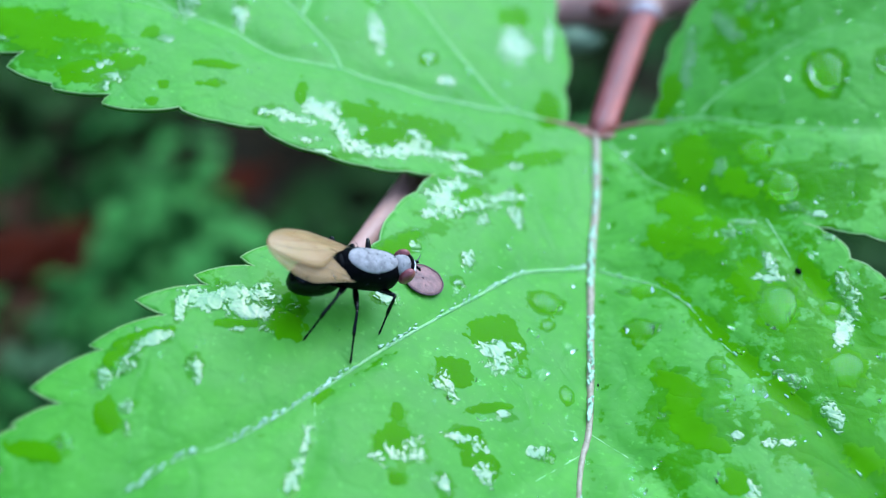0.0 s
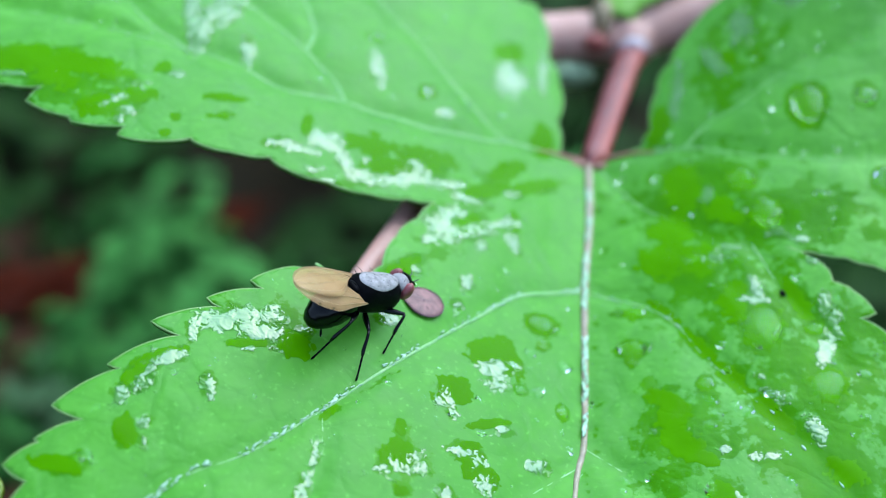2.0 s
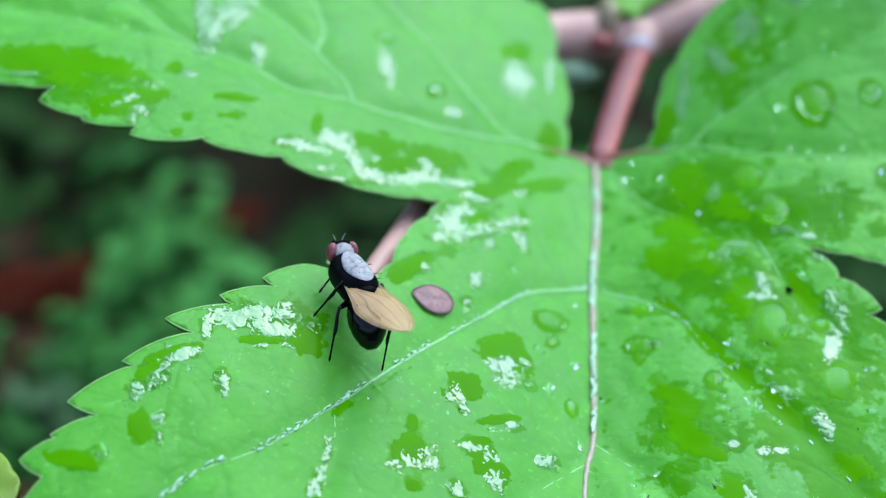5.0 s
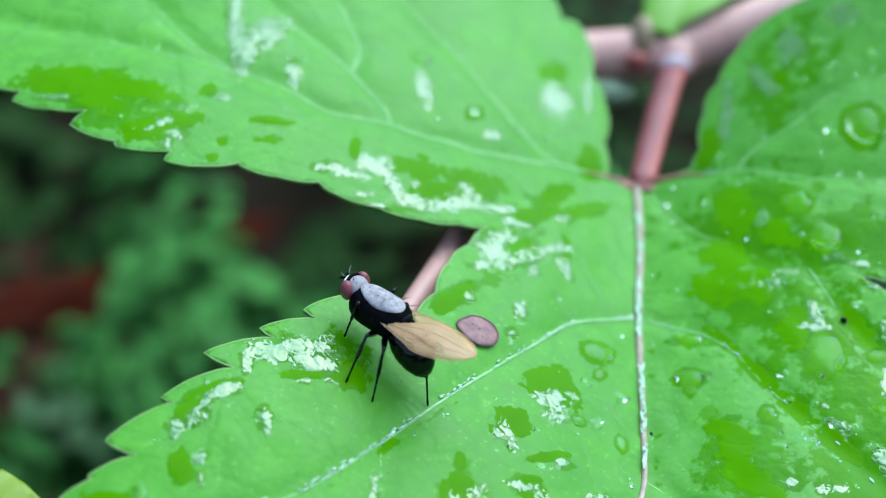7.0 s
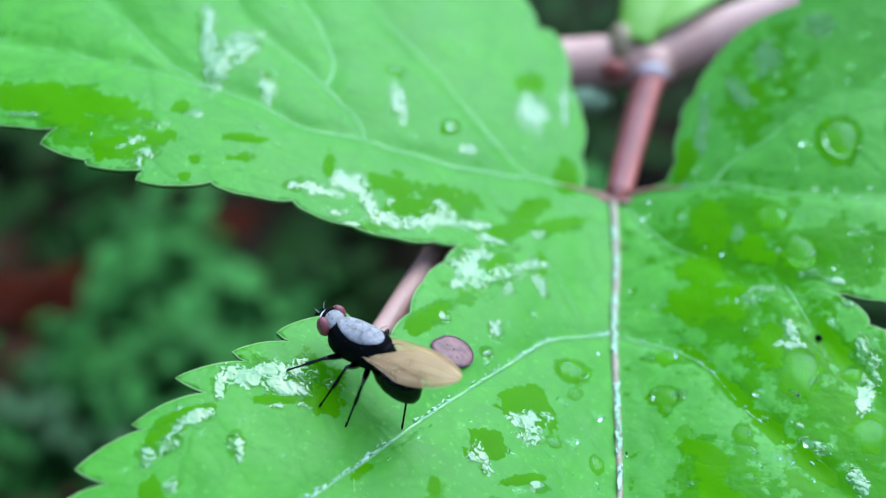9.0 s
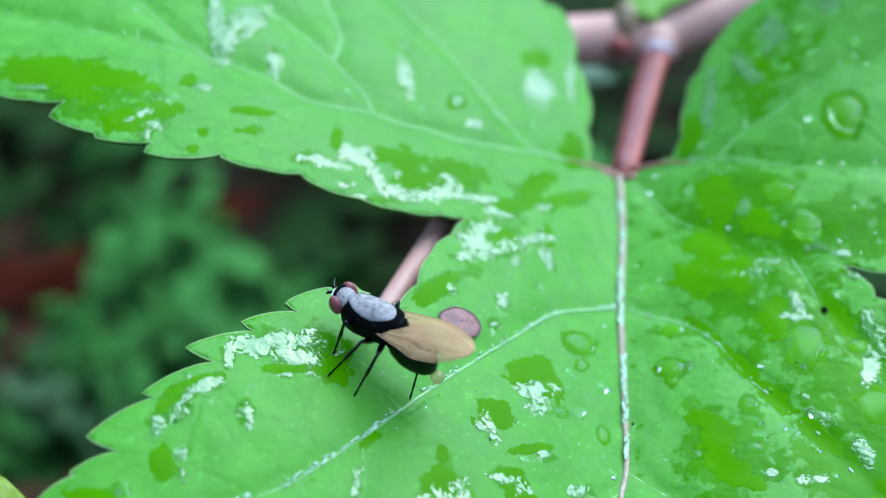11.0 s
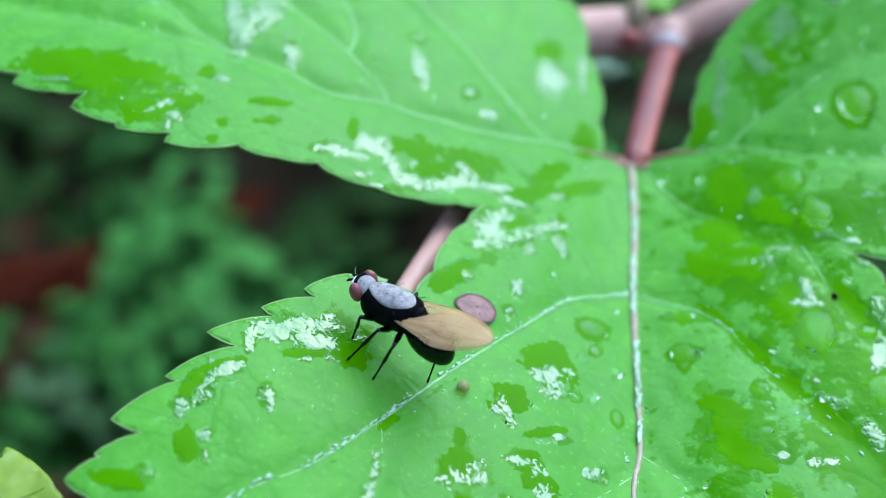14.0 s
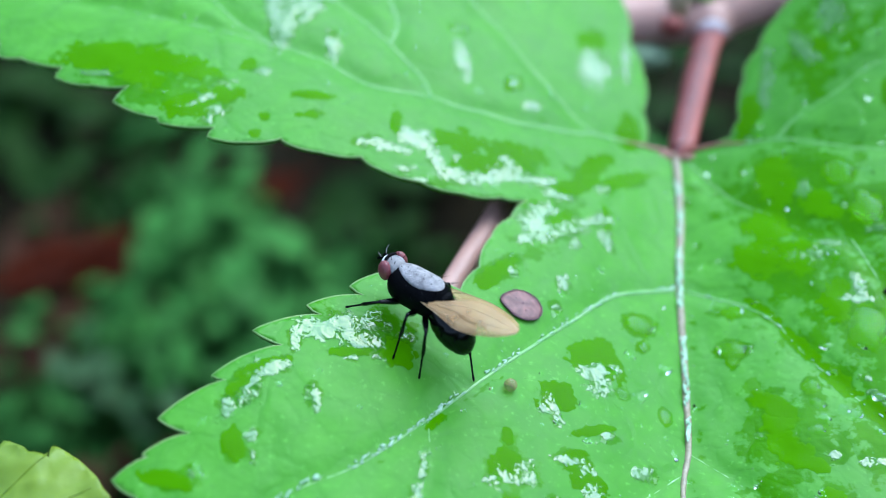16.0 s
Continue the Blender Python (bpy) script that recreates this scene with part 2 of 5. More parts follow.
def wing_material():
    m, t, b = nodes_of("wing_amber")
    fac = noise_tex(t, 900, 3.0)
    t.links.new(ramp(t, fac, [(0.3, (0.44, 0.245, 0.10)), (0.7, (0.62, 0.38, 0.17))]), b.inputs["Base Color"])
    b.inputs["Roughness"].default_value = 0.28
    b.inputs["Alpha"].default_value = 0.50
    bump(t, b, noise_tex(t, 2500, 3.0), 0.3, 4e-5)
    return m


WING = wing_material()
WING_VEIN = surface("wing_vein_brown", (0.34, 0.21, 0.10), (0.50, 0.33, 0.18), 1500)


# ---------------------------------------------------------------- mesh helpers (millimetres in, metres out)
def finish(bm, name, smooth=True):
    bmesh.ops.recalc_face_normals(bm, faces=bm.faces)
    bmesh.ops.scale(bm, vec=(MM, MM, MM), verts=bm.verts)
    me = bpy.data.meshes.new(name)
    bm.to_mesh(me)
    bm.free()
    if smooth:
        me.polygons.foreach_set("use_smooth", [True] * len(me.polygons))
    return me


def part(name, bm, material, parent, label="", smooth=True):
    ob = new(name, finish(bm, name, smooth))
    ob.data.materials.append(material)
    ob.parent = parent
    if label:
        tagged(ob, label)
    return ob


def thing(name, label, category, group="", at=(0, 0, 0), kind=""):
    ob = new(name)
    ob.empty_display_size = 0.001
    ob.location = Vector(at) * MM
    return tagged(ob, label, category, group, kind)


def single(name, bm, material, label, category, group="", kind="", at=(0, 0, 0)):
    ob = new(name, finish(bm, name))
    ob.data.materials.append(material)
    ob.location = Vector(at) * MM
    return tagged(ob, label, category, group, kind)


def tube(points, radii, seg=10, caps=True, flat=1.0, bm=None):
    """A round rod along points; radii one for all or one each."""
    bm = bm or bmesh.new()
    pts = [Vector(p) for p in points]
    if isinstance(radii, (int, float)):
        radii = [radii] * len(pts)
    rings, side = [], None
    for i, p in enumerate(pts):
        way = (pts[min(i + 1, len(pts) - 1)] - pts[max(i - 1, 0)]).normalized()
        if side is None:
            side = way.orthogonal().normalized() if abs(way.z) > 0.95 else way.cross(Vector((0, 0, 1))).normalized()
        side = (side - way * side.dot(way)).normalized()
        up = side.cross(way)
        rings.append([bm.verts.new(p + (side * math.cos(2 * math.pi * k / seg) + up * flat * math.sin(2 * math.pi * k / seg)) * radii[i]) for k in range(seg)])
    for a, b in zip(rings, rings[1:]):
        for k in range(seg):
            bm.faces.new((a[k], a[(k + 1) % seg], b[(k + 1) % seg], b[k]))
    if caps:
        bm.faces.new(rings[0][::-1])
        bm.faces.new(rings[-1])
    return bm


def spline(points, n=8):
    """Points joined by a Catmull-Rom curve."""
    pts = [Vector(p) for p in points]
    pts = [2 * pts[0] - pts[1]] + pts + [2 * pts[-1] - pts[-2]]
    out = []
    for i in range(1, len(pts) - 2):
        a, b, c, d = pts[i - 1 : i + 3]
        for k in range(n):
            u = k / n
            out.append(0.5 * (2 * b + (c - a) * u + (2 * a - 5 * b + 4 * c - d) * u * u + (3 * b - a - 3 * c + d) * u**3))
    return out + [pts[-2]]


def ball(centre, radii, turn=None, u=20, v=14, shape=None, bm=None):
    """An ellipsoid; shape(p) may push its unit points about."""
    bm = bm or bmesh.new()
    made = bmesh.ops.create_uvsphere(bm, u_segments=u, v_segments=v, radius=1.0)["verts"]
    for w in made:
        p = shape(w.co.copy()) if shape else w.co.copy()
        p = Vector((p.x * radii[0], p.y * radii[1], p.z * radii[2]))
        w.co = (turn @ p if turn else p) + Vector(centre)
    return bm


# ---------------------------------------------------------------- the leaf's surface
def leaf_z(x, y):
    """Height of the blade: a shallow valley along the midrib."""
    a, yy = math.sqrt(x * x + 4) - 2, y + 8.3
    z = 0.00184 * yy * yy
    if x < 0:
        z += 0.5686 * a - 0.01251 * a * a + 0.005235 * a * yy - 0.000227 * a * yy * yy
    else:
        z += 0.563 * a - 0.02686 * a * a + 0.02604 * a * yy
    return z


def leaf_normal(x, y):
    e = 0.05
    return Vector((leaf_z(x - e, y) - leaf_z(x + e, y), leaf_z(x, y - e) - leaf_z(x, y + e), 2 * e)).normalized()


# veins, in plan
MIDRIB = [(0, 0.7), (0, -3.7), (-0.3, -8.3), (-0.4, -14.4), (-0.5, -17.2), (-0.9, -19.8), (-1.0, -27), (-1, -40)]
SIDE_VEINS = [
    [(-0.3, -8.3), (-3.3, -9.9), (-5.5, -12.5), (-8.3, -15.9), (-9.5, -17.4), (-10.8, -19.0), (-13.0, -21.4), (-15.2, -22.9), (-17, -25)],
    [(0.0, -8.4), (2.1, -9.4), (3.5, -10.8), (4.7, -12.9), (6.4, -15.0), (7.8, -16.7), (9.8, -19.1), (12, -22)],
    [(-0.5, -17.3), (1.2, -18.5), (2.1, -19.6), (5, -23.5), (7.5, -28)],
    [(-0.6, -18.2), (-3, -20.6), (-6, -24.5), (-9, -29)],
    [(-10.8, -19.0), (-10.6, -20.8), (-10.8, -22.7), (-11.5, -26)],
]
LOBE_VEINS = [
    [(-0.3, 0.8), (-1.7, 0.7), (-3.0, 0.4), (-4.2, 0.0), (-5.4, -0.6), (-6.8, -1.0), (-8.2, -1.5), (-9.6, -1.6), (-11.1, -1.8), (-12.1, -1.8), (-14.4, -2.2), (-15.7, -2.0), (-17.3, -1.3), (-20.5, -0.8), (-23.9, -0.4), (-28.0, 0.5), (-33, 2)],
    [(0.6, 0.9), (2.0, 0.8), (3.2, 0.3), (4.4, 0.0), (5.4, -0.5), (6.5, -1.2), (8.1, -2.0), (10.0, -2.5), (11.6, -2.7), (15, -2.6), (20, -2), (24, -1)],
]
LOBE_BRANCHES = [
    [(-12.1, -1.8), (-12.6, -0.8), (-13.4, 0.0), (-14.3, 0.9), (-15.3, 1.8), (-16.7, 2.8), (-17.9, 3.7), (-18.9, 5.0), (-20.5, 8)],
    [(-4.3, 0.1), (-5.2, 0.6), (-6.4, 1.8), (-7.6, 3.0), (-8.8, 4.4), (-10.3, 5.8), (-11.6, 7.1), (-12.9, 8.5), (-15, 11)],
    [(-14.3, 0.9), (-14.1, 1.9), (-14.2, 3.0), (-14.9, 4.7), (-15.4, 5.8), (-16.3, 7.0), (-18, 10)],
    [(-19.4, -1.0), (-21.3, 0.1), (-23.0, 1.8), (-24.4, 3.3), (-25.2, 4.2), (-27, 7)],
    [(4.5, 0.0), (5.5, 0.9), (7.0, 1.6), (8.5, 2.5), (10.6, 3.3), (12.2, 3.7), (14, 5)],
    [(0.6, 0.1), (1.6, -1.7), (2.7, -3.5), (4.0, -4.7), (5.1, -5.9), (6.7, -6.7), (7.7, -7.0)],
    [(7.0, -6.9), (7.6, -8.5), (8.0, -9.5), (8.8, -10.6), (9.5, -11.7), (10.4, -13.2)],
]
VEIN_LINES = [MIDRIB] + SIDE_VEINS + LOBE_VEINS + LOBE_BRANCHES
VEIN_XY = np.array([(p.x, p.y) for line in VEIN_LINES for p in spline([(x, y, 0) for x, y in line], 10)])


def vein_distance(x, y):
    return math.sqrt(float(((VEIN_XY - (x, y)) ** 2).sum(1).min()))


def blade_z(x, y):
    """Blade with its quilted relief: sunk along the veins, puffed between them."""
    d = vein_distance(x, y)
    z = leaf_z(x, y) - 0.16 * math.exp(-((d / 0.55) ** 2)) + 0.16 * (1 - math.exp(-((d / 2.0) ** 2)))
    return z + 0.10 * noise.noise(Vector((x * 0.33, y * 0.33, 2.0))) + 0.035 * noise.noise(Vector((x * 1.1, y * 1.1, 7.0)))


def on_blade(x, y, up=0.0):
    return Vector((x, y, blade_z(x, y))) + leaf_normal(x, y) * up


# margins, in plan: tips and notches of the teeth
LEFT_LOBE_BACK = [
    (-0.5, 0.75), (-1.5, 0.9), (-1.65, 3.0), (-1.5, 5.9), (-2.2, 8.2), (-2.6, 11.3), (-3.1, 12.1), (-4.0, 11.8), (-4.5, 13.5), (-5.8, 14.3),
    (-7.2, 14.0), (-9.5, 15.8), (-11.5, 15.0), (-14, 15.6), (-16, 14.1), (-19, 13.8), (-21, 11.8), (-25, 10.6), (-27, 8.4), (-31, 6.2), (-36, 1.5),
]
LEFT_LOBE_FRONT = [
    (-34.4, -0.6), (-34.0, -2.0), (-31.6, -2.4), (-31.4, -3.3), (-30.3, -3.5), (-28.2, -4.1), (-28.4, -4.7), (-26.5, -5.15), (-25.0, -5.1), (-25.45, -6.1),
    (-23.4, -6.8), (-23.2, -7.1), (-20.9, -6.95), (-21.1, -7.6), (-19.6, -7.6), (-18.1, -7.0), (-17.9, -7.2), (-16.4, -7.3), (-14.7, -7.0), (-14.2, -7.35),
    (-12.1, -7.55), (-10.2, -7.45), (-8.6, -6.9), (-7.4, -6.5),
]
MIDDLE_LEFT = [
    (-8.1, -7.9), (-8.9, -9.4), (-9.3, -11.3), (-10.0, -12.8), (-11.3, -12.8), (-12.8, -12.75), (-14.3, -14.0), (-13.7, -14.3), (-15.8, -15.25), (-15.2, -15.55),
    (-17.6, -16.8), (-16.4, -17.2), (-18.75, -18.9), (-18.2, -19.0), (-20.3, -20.8), (-19.05, -21.25), (-20.55, -22.2), (-20.35, -22.3), (-21.4, -23.2), (-20.4, -23.8),
    (-21.0, -26.0), (-18.6, -26.4), (-18.2, -29.0), (-15.4, -29.4), (-13.0, -32.6), (-10.4, -32.8), (-6.0, -37.0), (-1.0, -42.0),
]
MIDDLE_RIGHT = [
    (3.4, -36.5), (6.4, -33.2), (7.2, -33.4), (10.6, -29.0), (11.6, -29.0), (13.4, -25.2), (14.2, -25.0), (15.0, -21.2), (15.6, -20.8), (15.4, -17.0),
    (15.9, -16.6), (14.6, -13.6), (14.9, -13.2), (13.2, -12.1), (12.2, -11.7), (11.1, -11.05), (11.8, -10.75), (11.0, -9.8), (10.1, -9.3), (10.0, -8.75), (9.2, -8.0), (8.35, -7.4),
]
RIGHT_LOBE = [
    (9.4, -7.8), (10.8, -8.15), (12.0, -8.5), (13.6, -8.9), (14.0, -8.7), (16.5, -9.3), (17.0, -8.9), (19.6, -8.4), (20.0, -7.8), (23.0, -5.6), (27.0, -0.5),
    (24.6, 3.4), (23.6, 3.4), (21.0, 7.0), (20.0, 6.8), (16.8, 9.4), (15.6, 8.9), (13.0, 10.2), (11.2, 8.9), (9.2, 9.9), (9.0, 9.0), (6.4, 8.9),
    (5.0, 7.7), (4.1, 6.0), (3.6, 5.5), (3.4, 4.4), (3.05, 1.9), (2.6, 0.95), (1.0, 0.75),
]


# ---- where rain stands on the blade
# x, y, half length, half width, turn
CALM_LOBE = [
    (-26.2, -3.3, 2.34, 0.94, -1), (-23.4, -3.5, 2.03, 0.69, -10), (-24.6, -4.4, 1.23, 0.69, -29), (-21.1, -5.0, 1.07, 0.55, 3), (-22.3, -6.0, 1.16, 0.65, 10), (-20.2, -2.9, 0.49, 0.43, 86),
    (-17.1, -4.1, 0.92, 0.28, 13), (-17.2, -5.3, 0.67, 0.28, 19), (-19.0, -5.9, 0.28, 0.27, 32), (-19.2, -7.0, 0.34, 0.28, -84), (-13.5, -4.2, 0.79, 0.27, -85), (-10.6, -4.3, 1.15, 0.73, 20),
    (-8.1, -4.0, 1.65, 0.84, 25), (-9.5, -5.3, 1.53, 0.55, 30), (-4.2, -2.4, 1.32, 0.47, 54),
]
CALM_NOTCH = [
    (-2.6, -2.5, 1.81, 0.38, 40), (-5.4, -4.6, 1.74, 0.4, 42), (-5.8, -7.0, 0.88, 0.52, 46), (-3.7, -5.9, 0.95, 0.26, -85), (-8.5, -11.1, 1.55, 0.38, 56), (-2.4, 1.1, 1.21, 0.58, 82),
    (-4.4, 6.6, 1.16, 0.57, 59), (3.3, 1.8, 1.36, 0.61, 80), (6.6, 4.7, 0.62, 0.4, -56),
]
CALM_RIGHT = [
    (4.2, -2.8, 1.62, 0.83, -83), (3.0, -7.3, 1.21, 0.96, -42), (4.5, -7.4, 1.11, 0.96, -74), (5.8, -4.8, 1.04, 0.63, -51), (3.6, -5.4, 1.26, 0.89, -55), (5.9, -9.9, 1.23, 0.62, 85),
    (8.6, -10.0, 1.35, 0.44, -74), (3.1, -10.1, 1.22, 0.27, -52), (4.4, -12.2, 1.15, 0.3, -56), (5.6, -13.9, 1.06, 0.36, -54), (7.1, -15.7, 1.08, 0.46, -49),
]
CALM_FRONT = [
    (2.9, -15.1, 1.05, 0.46, -40), (3.0, -16.3, 0.82, 0.63, -89), (3.4, -17.4, 0.82, 0.76, -70), (4.2, -18.0, 0.61, 0.35, -13), (4.7, -19.6, 0.56, 0.48, 67), (9.7, -18.2, 0.89, 0.6, -27),
    (-4.5, -13.7, 1.22, 0.56, 38), (-3.5, -14.2, 0.8, 0.53, -82), (-6.0, -16.7, 0.81, 0.72, 52), (-7.8, -20.2, 0.8, 0.59, 44), (-7.5, -21.8, 0.33, 0.26, 51), (-5.0, -19.6, 0.92, 0.64, -65),
    (-4.3, -20.3, 0.57, 0.4, -90), (-4.4, -17.7, 0.97, 0.21, 29), (-7.8, -19.1, 0.44, 0.24, -89), (-10.5, -19.0, 0.52, 0.21, 57),
]
CALM_EDGE = [
    (-12.2, -16.6, 0.7, 0.6, 51), (-14.1, -17.0, 0.71, 0.25, 15), (-16.9, -18.2, 1.19, 0.26, 31), (-17.7, -19.2, 0.74, 0.27, 46), (-17.5, -21.6, 0.68, 0.41, -75), (-19.4, -23.1, 1.15, 0.32, -8),
]
# GLINT spots are placed to fit the highlights in the camera's view
GLINT_LOBE = [
    (-20.0, 2.3, 1.99, 0.26, -79), (-19.2, 0.2, 1.2, 0.41, 89), (-18.4, 2.0, 1.28, 0.58, 70), (-16.8, -0.5, 0.76, 0.25, -83), (-21.6, -5.3, 1.03, 0.18, 48), (-21.0, -6.0, 0.42, 0.22, 16),
    (-21.3, -6.6, 0.23, 0.22, 8), (-19.5, -3.1, 0.34, 0.2, 15), (-26.7, -4.4, 0.59, 0.14, 3), (-10.8, 1.1, 1.05, 0.3, -76), (-4.2, 4.6, 1.23, 0.61, 84), (-2.5, 6.1, 1.35, 0.19, 88),
    (-7.3, 0.0, 0.58, 0.19, 34), (-8.3, 0.8, 0.43, 0.23, 52),
]
GLINT_BAND = [
    (-14.4, -6.0, 0.49, 0.19, 22), (-13.5, -6.0, 0.76, 0.24, 11), (-12.9, -5.0, 0.48, 0.31, 84), (-12.2, -5.1, 0.68, 0.48, -84), (-11.5, -6.1, 0.76, 0.25, -66), (-10.7, -6.5, 0.75, 0.3, -4),
    (-9.4, -6.2, 0.94, 0.28, 30), (-8.4, -5.4, 0.95, 0.38, 29), (-7.2, -5.2, 1.0, 0.2, 23), (-8.5, -4.6, 0.42, 0.22, 39), (-12.8, -7.0, 0.37, 0.16, 22), (-12.3, -7.6, 0.5, 0.12, 24),
    (-10.5, -5.5, 0.3, 0.21, 54), (-5.9, -5.4, 0.65, 0.23, 19), (-3.8, -3.9, 0.49, 0.19, 41),
]
GLINT_NOTCH = [
    (-7.0, -7.9, 0.69, 0.65, -6), (-7.4, -8.8, 0.4, 0.28, 58), (-6.6, -6.7, 0.56, 0.31, 44), (-5.3, -7.1, 0.71, 0.4, 47), (-5.2, -8.0, 0.37, 0.21, 71), (-3.7, -7.0, 0.53, 0.28, -80),
    (-4.0, -5.9, 0.62, 0.2, 32), (-6.3, -8.0, 0.55, 0.15, 27), (-5.7, -10.6, 0.4, 0.21, 81), (-6.0, -11.9, 0.2, 0.11, 43), (-8.0, -10.9, 0.22, 0.14, 78),
]
GLINT_RIGHT = [
    (4.3, 3.8, 1.67, 0.23, 85), (6.0, 4.9, 0.93, 0.28, -73), (3.4, 0.4, 0.25, 0.13, -35), (7.4, 6.4, 0.97, 0.45, 89), (9.6, 7.3, 0.69, 0.47, -62), (5.3, -3.9, 0.35, 0.2, -82),
    (6.7, -5.1, 0.24, 0.15, -79), (7.6, -4.8, 0.21, 0.18, -29), (7.9, -6.5, 0.42, 0.18, -9), (5.3, -7.5, 0.47, 0.34, 81), (6.0, -6.9, 0.42, 0.13, -10), (7.0, -9.7, 0.64, 0.21, -76),
    (6.8, -10.1, 0.5, 0.17, -5), (9.4, -8.2, 0.18, 0.17, 9), (9.0, -7.1, 0.4, 0.15, -14),
]
GLINT_FAR = [
    (9.7, -10.3, 0.55, 0.16, 82), (10.0, -11.1, 0.4, 0.2, 47), (9.6, -12.5, 1.0, 0.26, 65), (7.1, -14.9, 0.51, 0.19, -30), (7.3, -15.2, 0.21, 0.17, 86), (6.7, -14.0, 0.19, 0.13, -3),
    (8.6, -16.2, 0.32, 0.22, 15), (8.9, -16.6, 0.46, 0.24, -73), (5.1, -17.7, 0.25, 0.17, 6),
]
GLINT_FRONT = [
    (-4.3, -14.8, 0.69, 0.4, 17), (-4.2, -15.4, 0.54, 0.46, 64), (-3.5, -14.3, 0.39, 0.25, 48), (-6.1, -17.3, 0.64, 0.21, -64), (-6.5, -17.3, 0.26, 0.21, 50), (-7.7, -20.6, 0.78, 0.32, 34),
    (-7.1, -20.7, 0.41, 0.22, 21), (-5.4, -19.4, 0.53, 0.2, 7), (-4.8, -19.7, 0.34, 0.3, 66), (-4.5, -20.5, 0.48, 0.27, -61), (-3.9, -17.8, 0.26, 0.14, 30), (-5.9, -21.5, 0.38, 0.19, -80),
    (-2.4, -18.9, 0.43, 0.21, 27), (5.4, -20.0, 0.43, 0.15, -73), (6.2, -17.9, 0.24, 0.14, 10), (6.9, -17.8, 0.26, 0.12, 9),
]
GLINT_LEFT = [
    (-15.1, -16.3, 1.01, 0.29, 12), (-15.6, -16.1, 0.57, 0.22, 14), (-14.2, -15.7, 0.62, 0.28, 16), (-13.5, -16.4, 0.93, 0.29, 9), (-14.1, -16.1, 0.42, 0.39, 58), (-13.3, -15.5, 0.42, 0.27, 23),
    (-13.2, -15.1, 0.21, 0.13, 25), (-16.0, -16.9, 0.46, 0.14, -79), (-16.6, -18.3, 0.59, 0.21, 33), (-17.2, -18.8, 0.53, 0.2, 87), (-17.3, -19.4, 0.39, 0.26, -88), (-18.0, -20.2, 0.31, 0.19, -74),
    (-17.5, -19.7, 0.3, 0.14, 33),
]
GLINT_EDGE = [
    (-14.9, -19.3, 0.45, 0.14, -75), (-15.0, -19.1, 0.19, 0.12, 14), (-16.9, -21.1, 0.17, 0.15, -65), (-16.8, -21.8, 0.31, 0.09, -77), (-18.7, -22.8, 0.15, 0.1, 2), (-8.8, -14.0, 0.42, 0.2, 28),
    (-11.9, -15.8, 0.3, 0.17, 26), (-13.8, -17.2, 0.24, 0.1, 17), (-10.8, -21.3, 0.78, 0.11, 88), (-11.0, -22.5, 0.64, 0.18, 85), (-12.9, -16.9, 0.25, 0.12, 18),
]
DOMES = [
    (7.0, -11.6, 1.13, 0.81, 80), (9.9, 0.4, 1.1, 0.76, -85), (9.4, -14.4, 0.8, 0.66, 38), (1.6, -12.1, 0.64, 0.49, -14), (-2.3, -11.3, 0.78, 0.52, 22), (1.6, -12.8, 0.26, 0.23, -86),
    (-2.2, -12.5, 0.38, 0.24, 52), (-1.4, -15.8, 0.4, 0.24, -88), (4.5, -14.3, 0.39, 0.33, 65), (1.9, -9.9, 0.43, 0.42, -2), (7.7, -5.5, 0.84, 0.67, -76), (6.8, -3.3, 0.72, 0.56, -80),
    (-8.3, 0.9, 0.6, 0.35, 65), (9.2, -11.5, 0.39, 0.29, 11), (5.5, -13.5, 0.22, 0.19, -22),
]
DOMES_SMALL = [
    (-3.2, -15.4, 0.31, 0.27, 23), (-4.0, -8.9, 0.18, 0.21, 28), (12.9, -4.1, 0.51, 0.71, 1), (1.1, -9.9, 0.30, 0.22, -9), (7.4, -14.9, 0.22, 0.23, 2), (-5.9, -17.8, 0.21, 0.16, 21),
    (-4.7, -18.3, 0.24, 0.16, 21), (-1.1, -17.6, 0.17, 0.29, 15), (-11.1, 3.4, 0.5, 0.3, 32), (2.8, -9.5, 0.19, 0.2, -13), (-7.8, -11.8, 0.16, 0.16, 25), (-2.3, -15.0, 0.24, 0.18, 22), (12.5, 0.4, 0.46, 0.56, -6),
]
DAMP = [
    (5.6, -9.6, 4.0, 2.6, -48), (9.8, -13.6, 2.4, 3.2, 10), (4.6, -4.0, 2.6, 2.4, -30), (9.0, -17.6, 2.6, 1.6, -40), (3.0, -16.6, 1.6, 2.0, 0), (-24.0, -4.3, 3.6, 1.5, -5), (-9.0, -5.0, 3.0, 1.3, 22),
    (-13.4, -15.6, 1.6, 0.7, 12), (-6.0, -7.4, 1.8, 1.2, 35), (9.5, -5.4, 2.6, 1.3, -15), (6.6, 5.0, 2.2, 1.4, 50),
]
CALM = CALM_LOBE + CALM_NOTCH + CALM_RIGHT + CALM_FRONT + CALM_EDGE
GLINTS = GLINT_LOBE + GLINT_BAND + GLINT_NOTCH + GLINT_RIGHT + GLINT_FAR + GLINT_FRONT + GLINT_LEFT + GLINT_EDGE


def pools(rows, reach):
    """Groups of spots that run into one another."""
    left, made = list(rows), []
    while left:
        group = [left.pop(0)]
        for g in group:
            for r in [r for r in left if math.hypot(r[0] - g[0], r[1] - g[1]) < reach * (r[2] + g[2])]:
                left.remove(r)
                group.append(r)
        made.append(group)
    return made


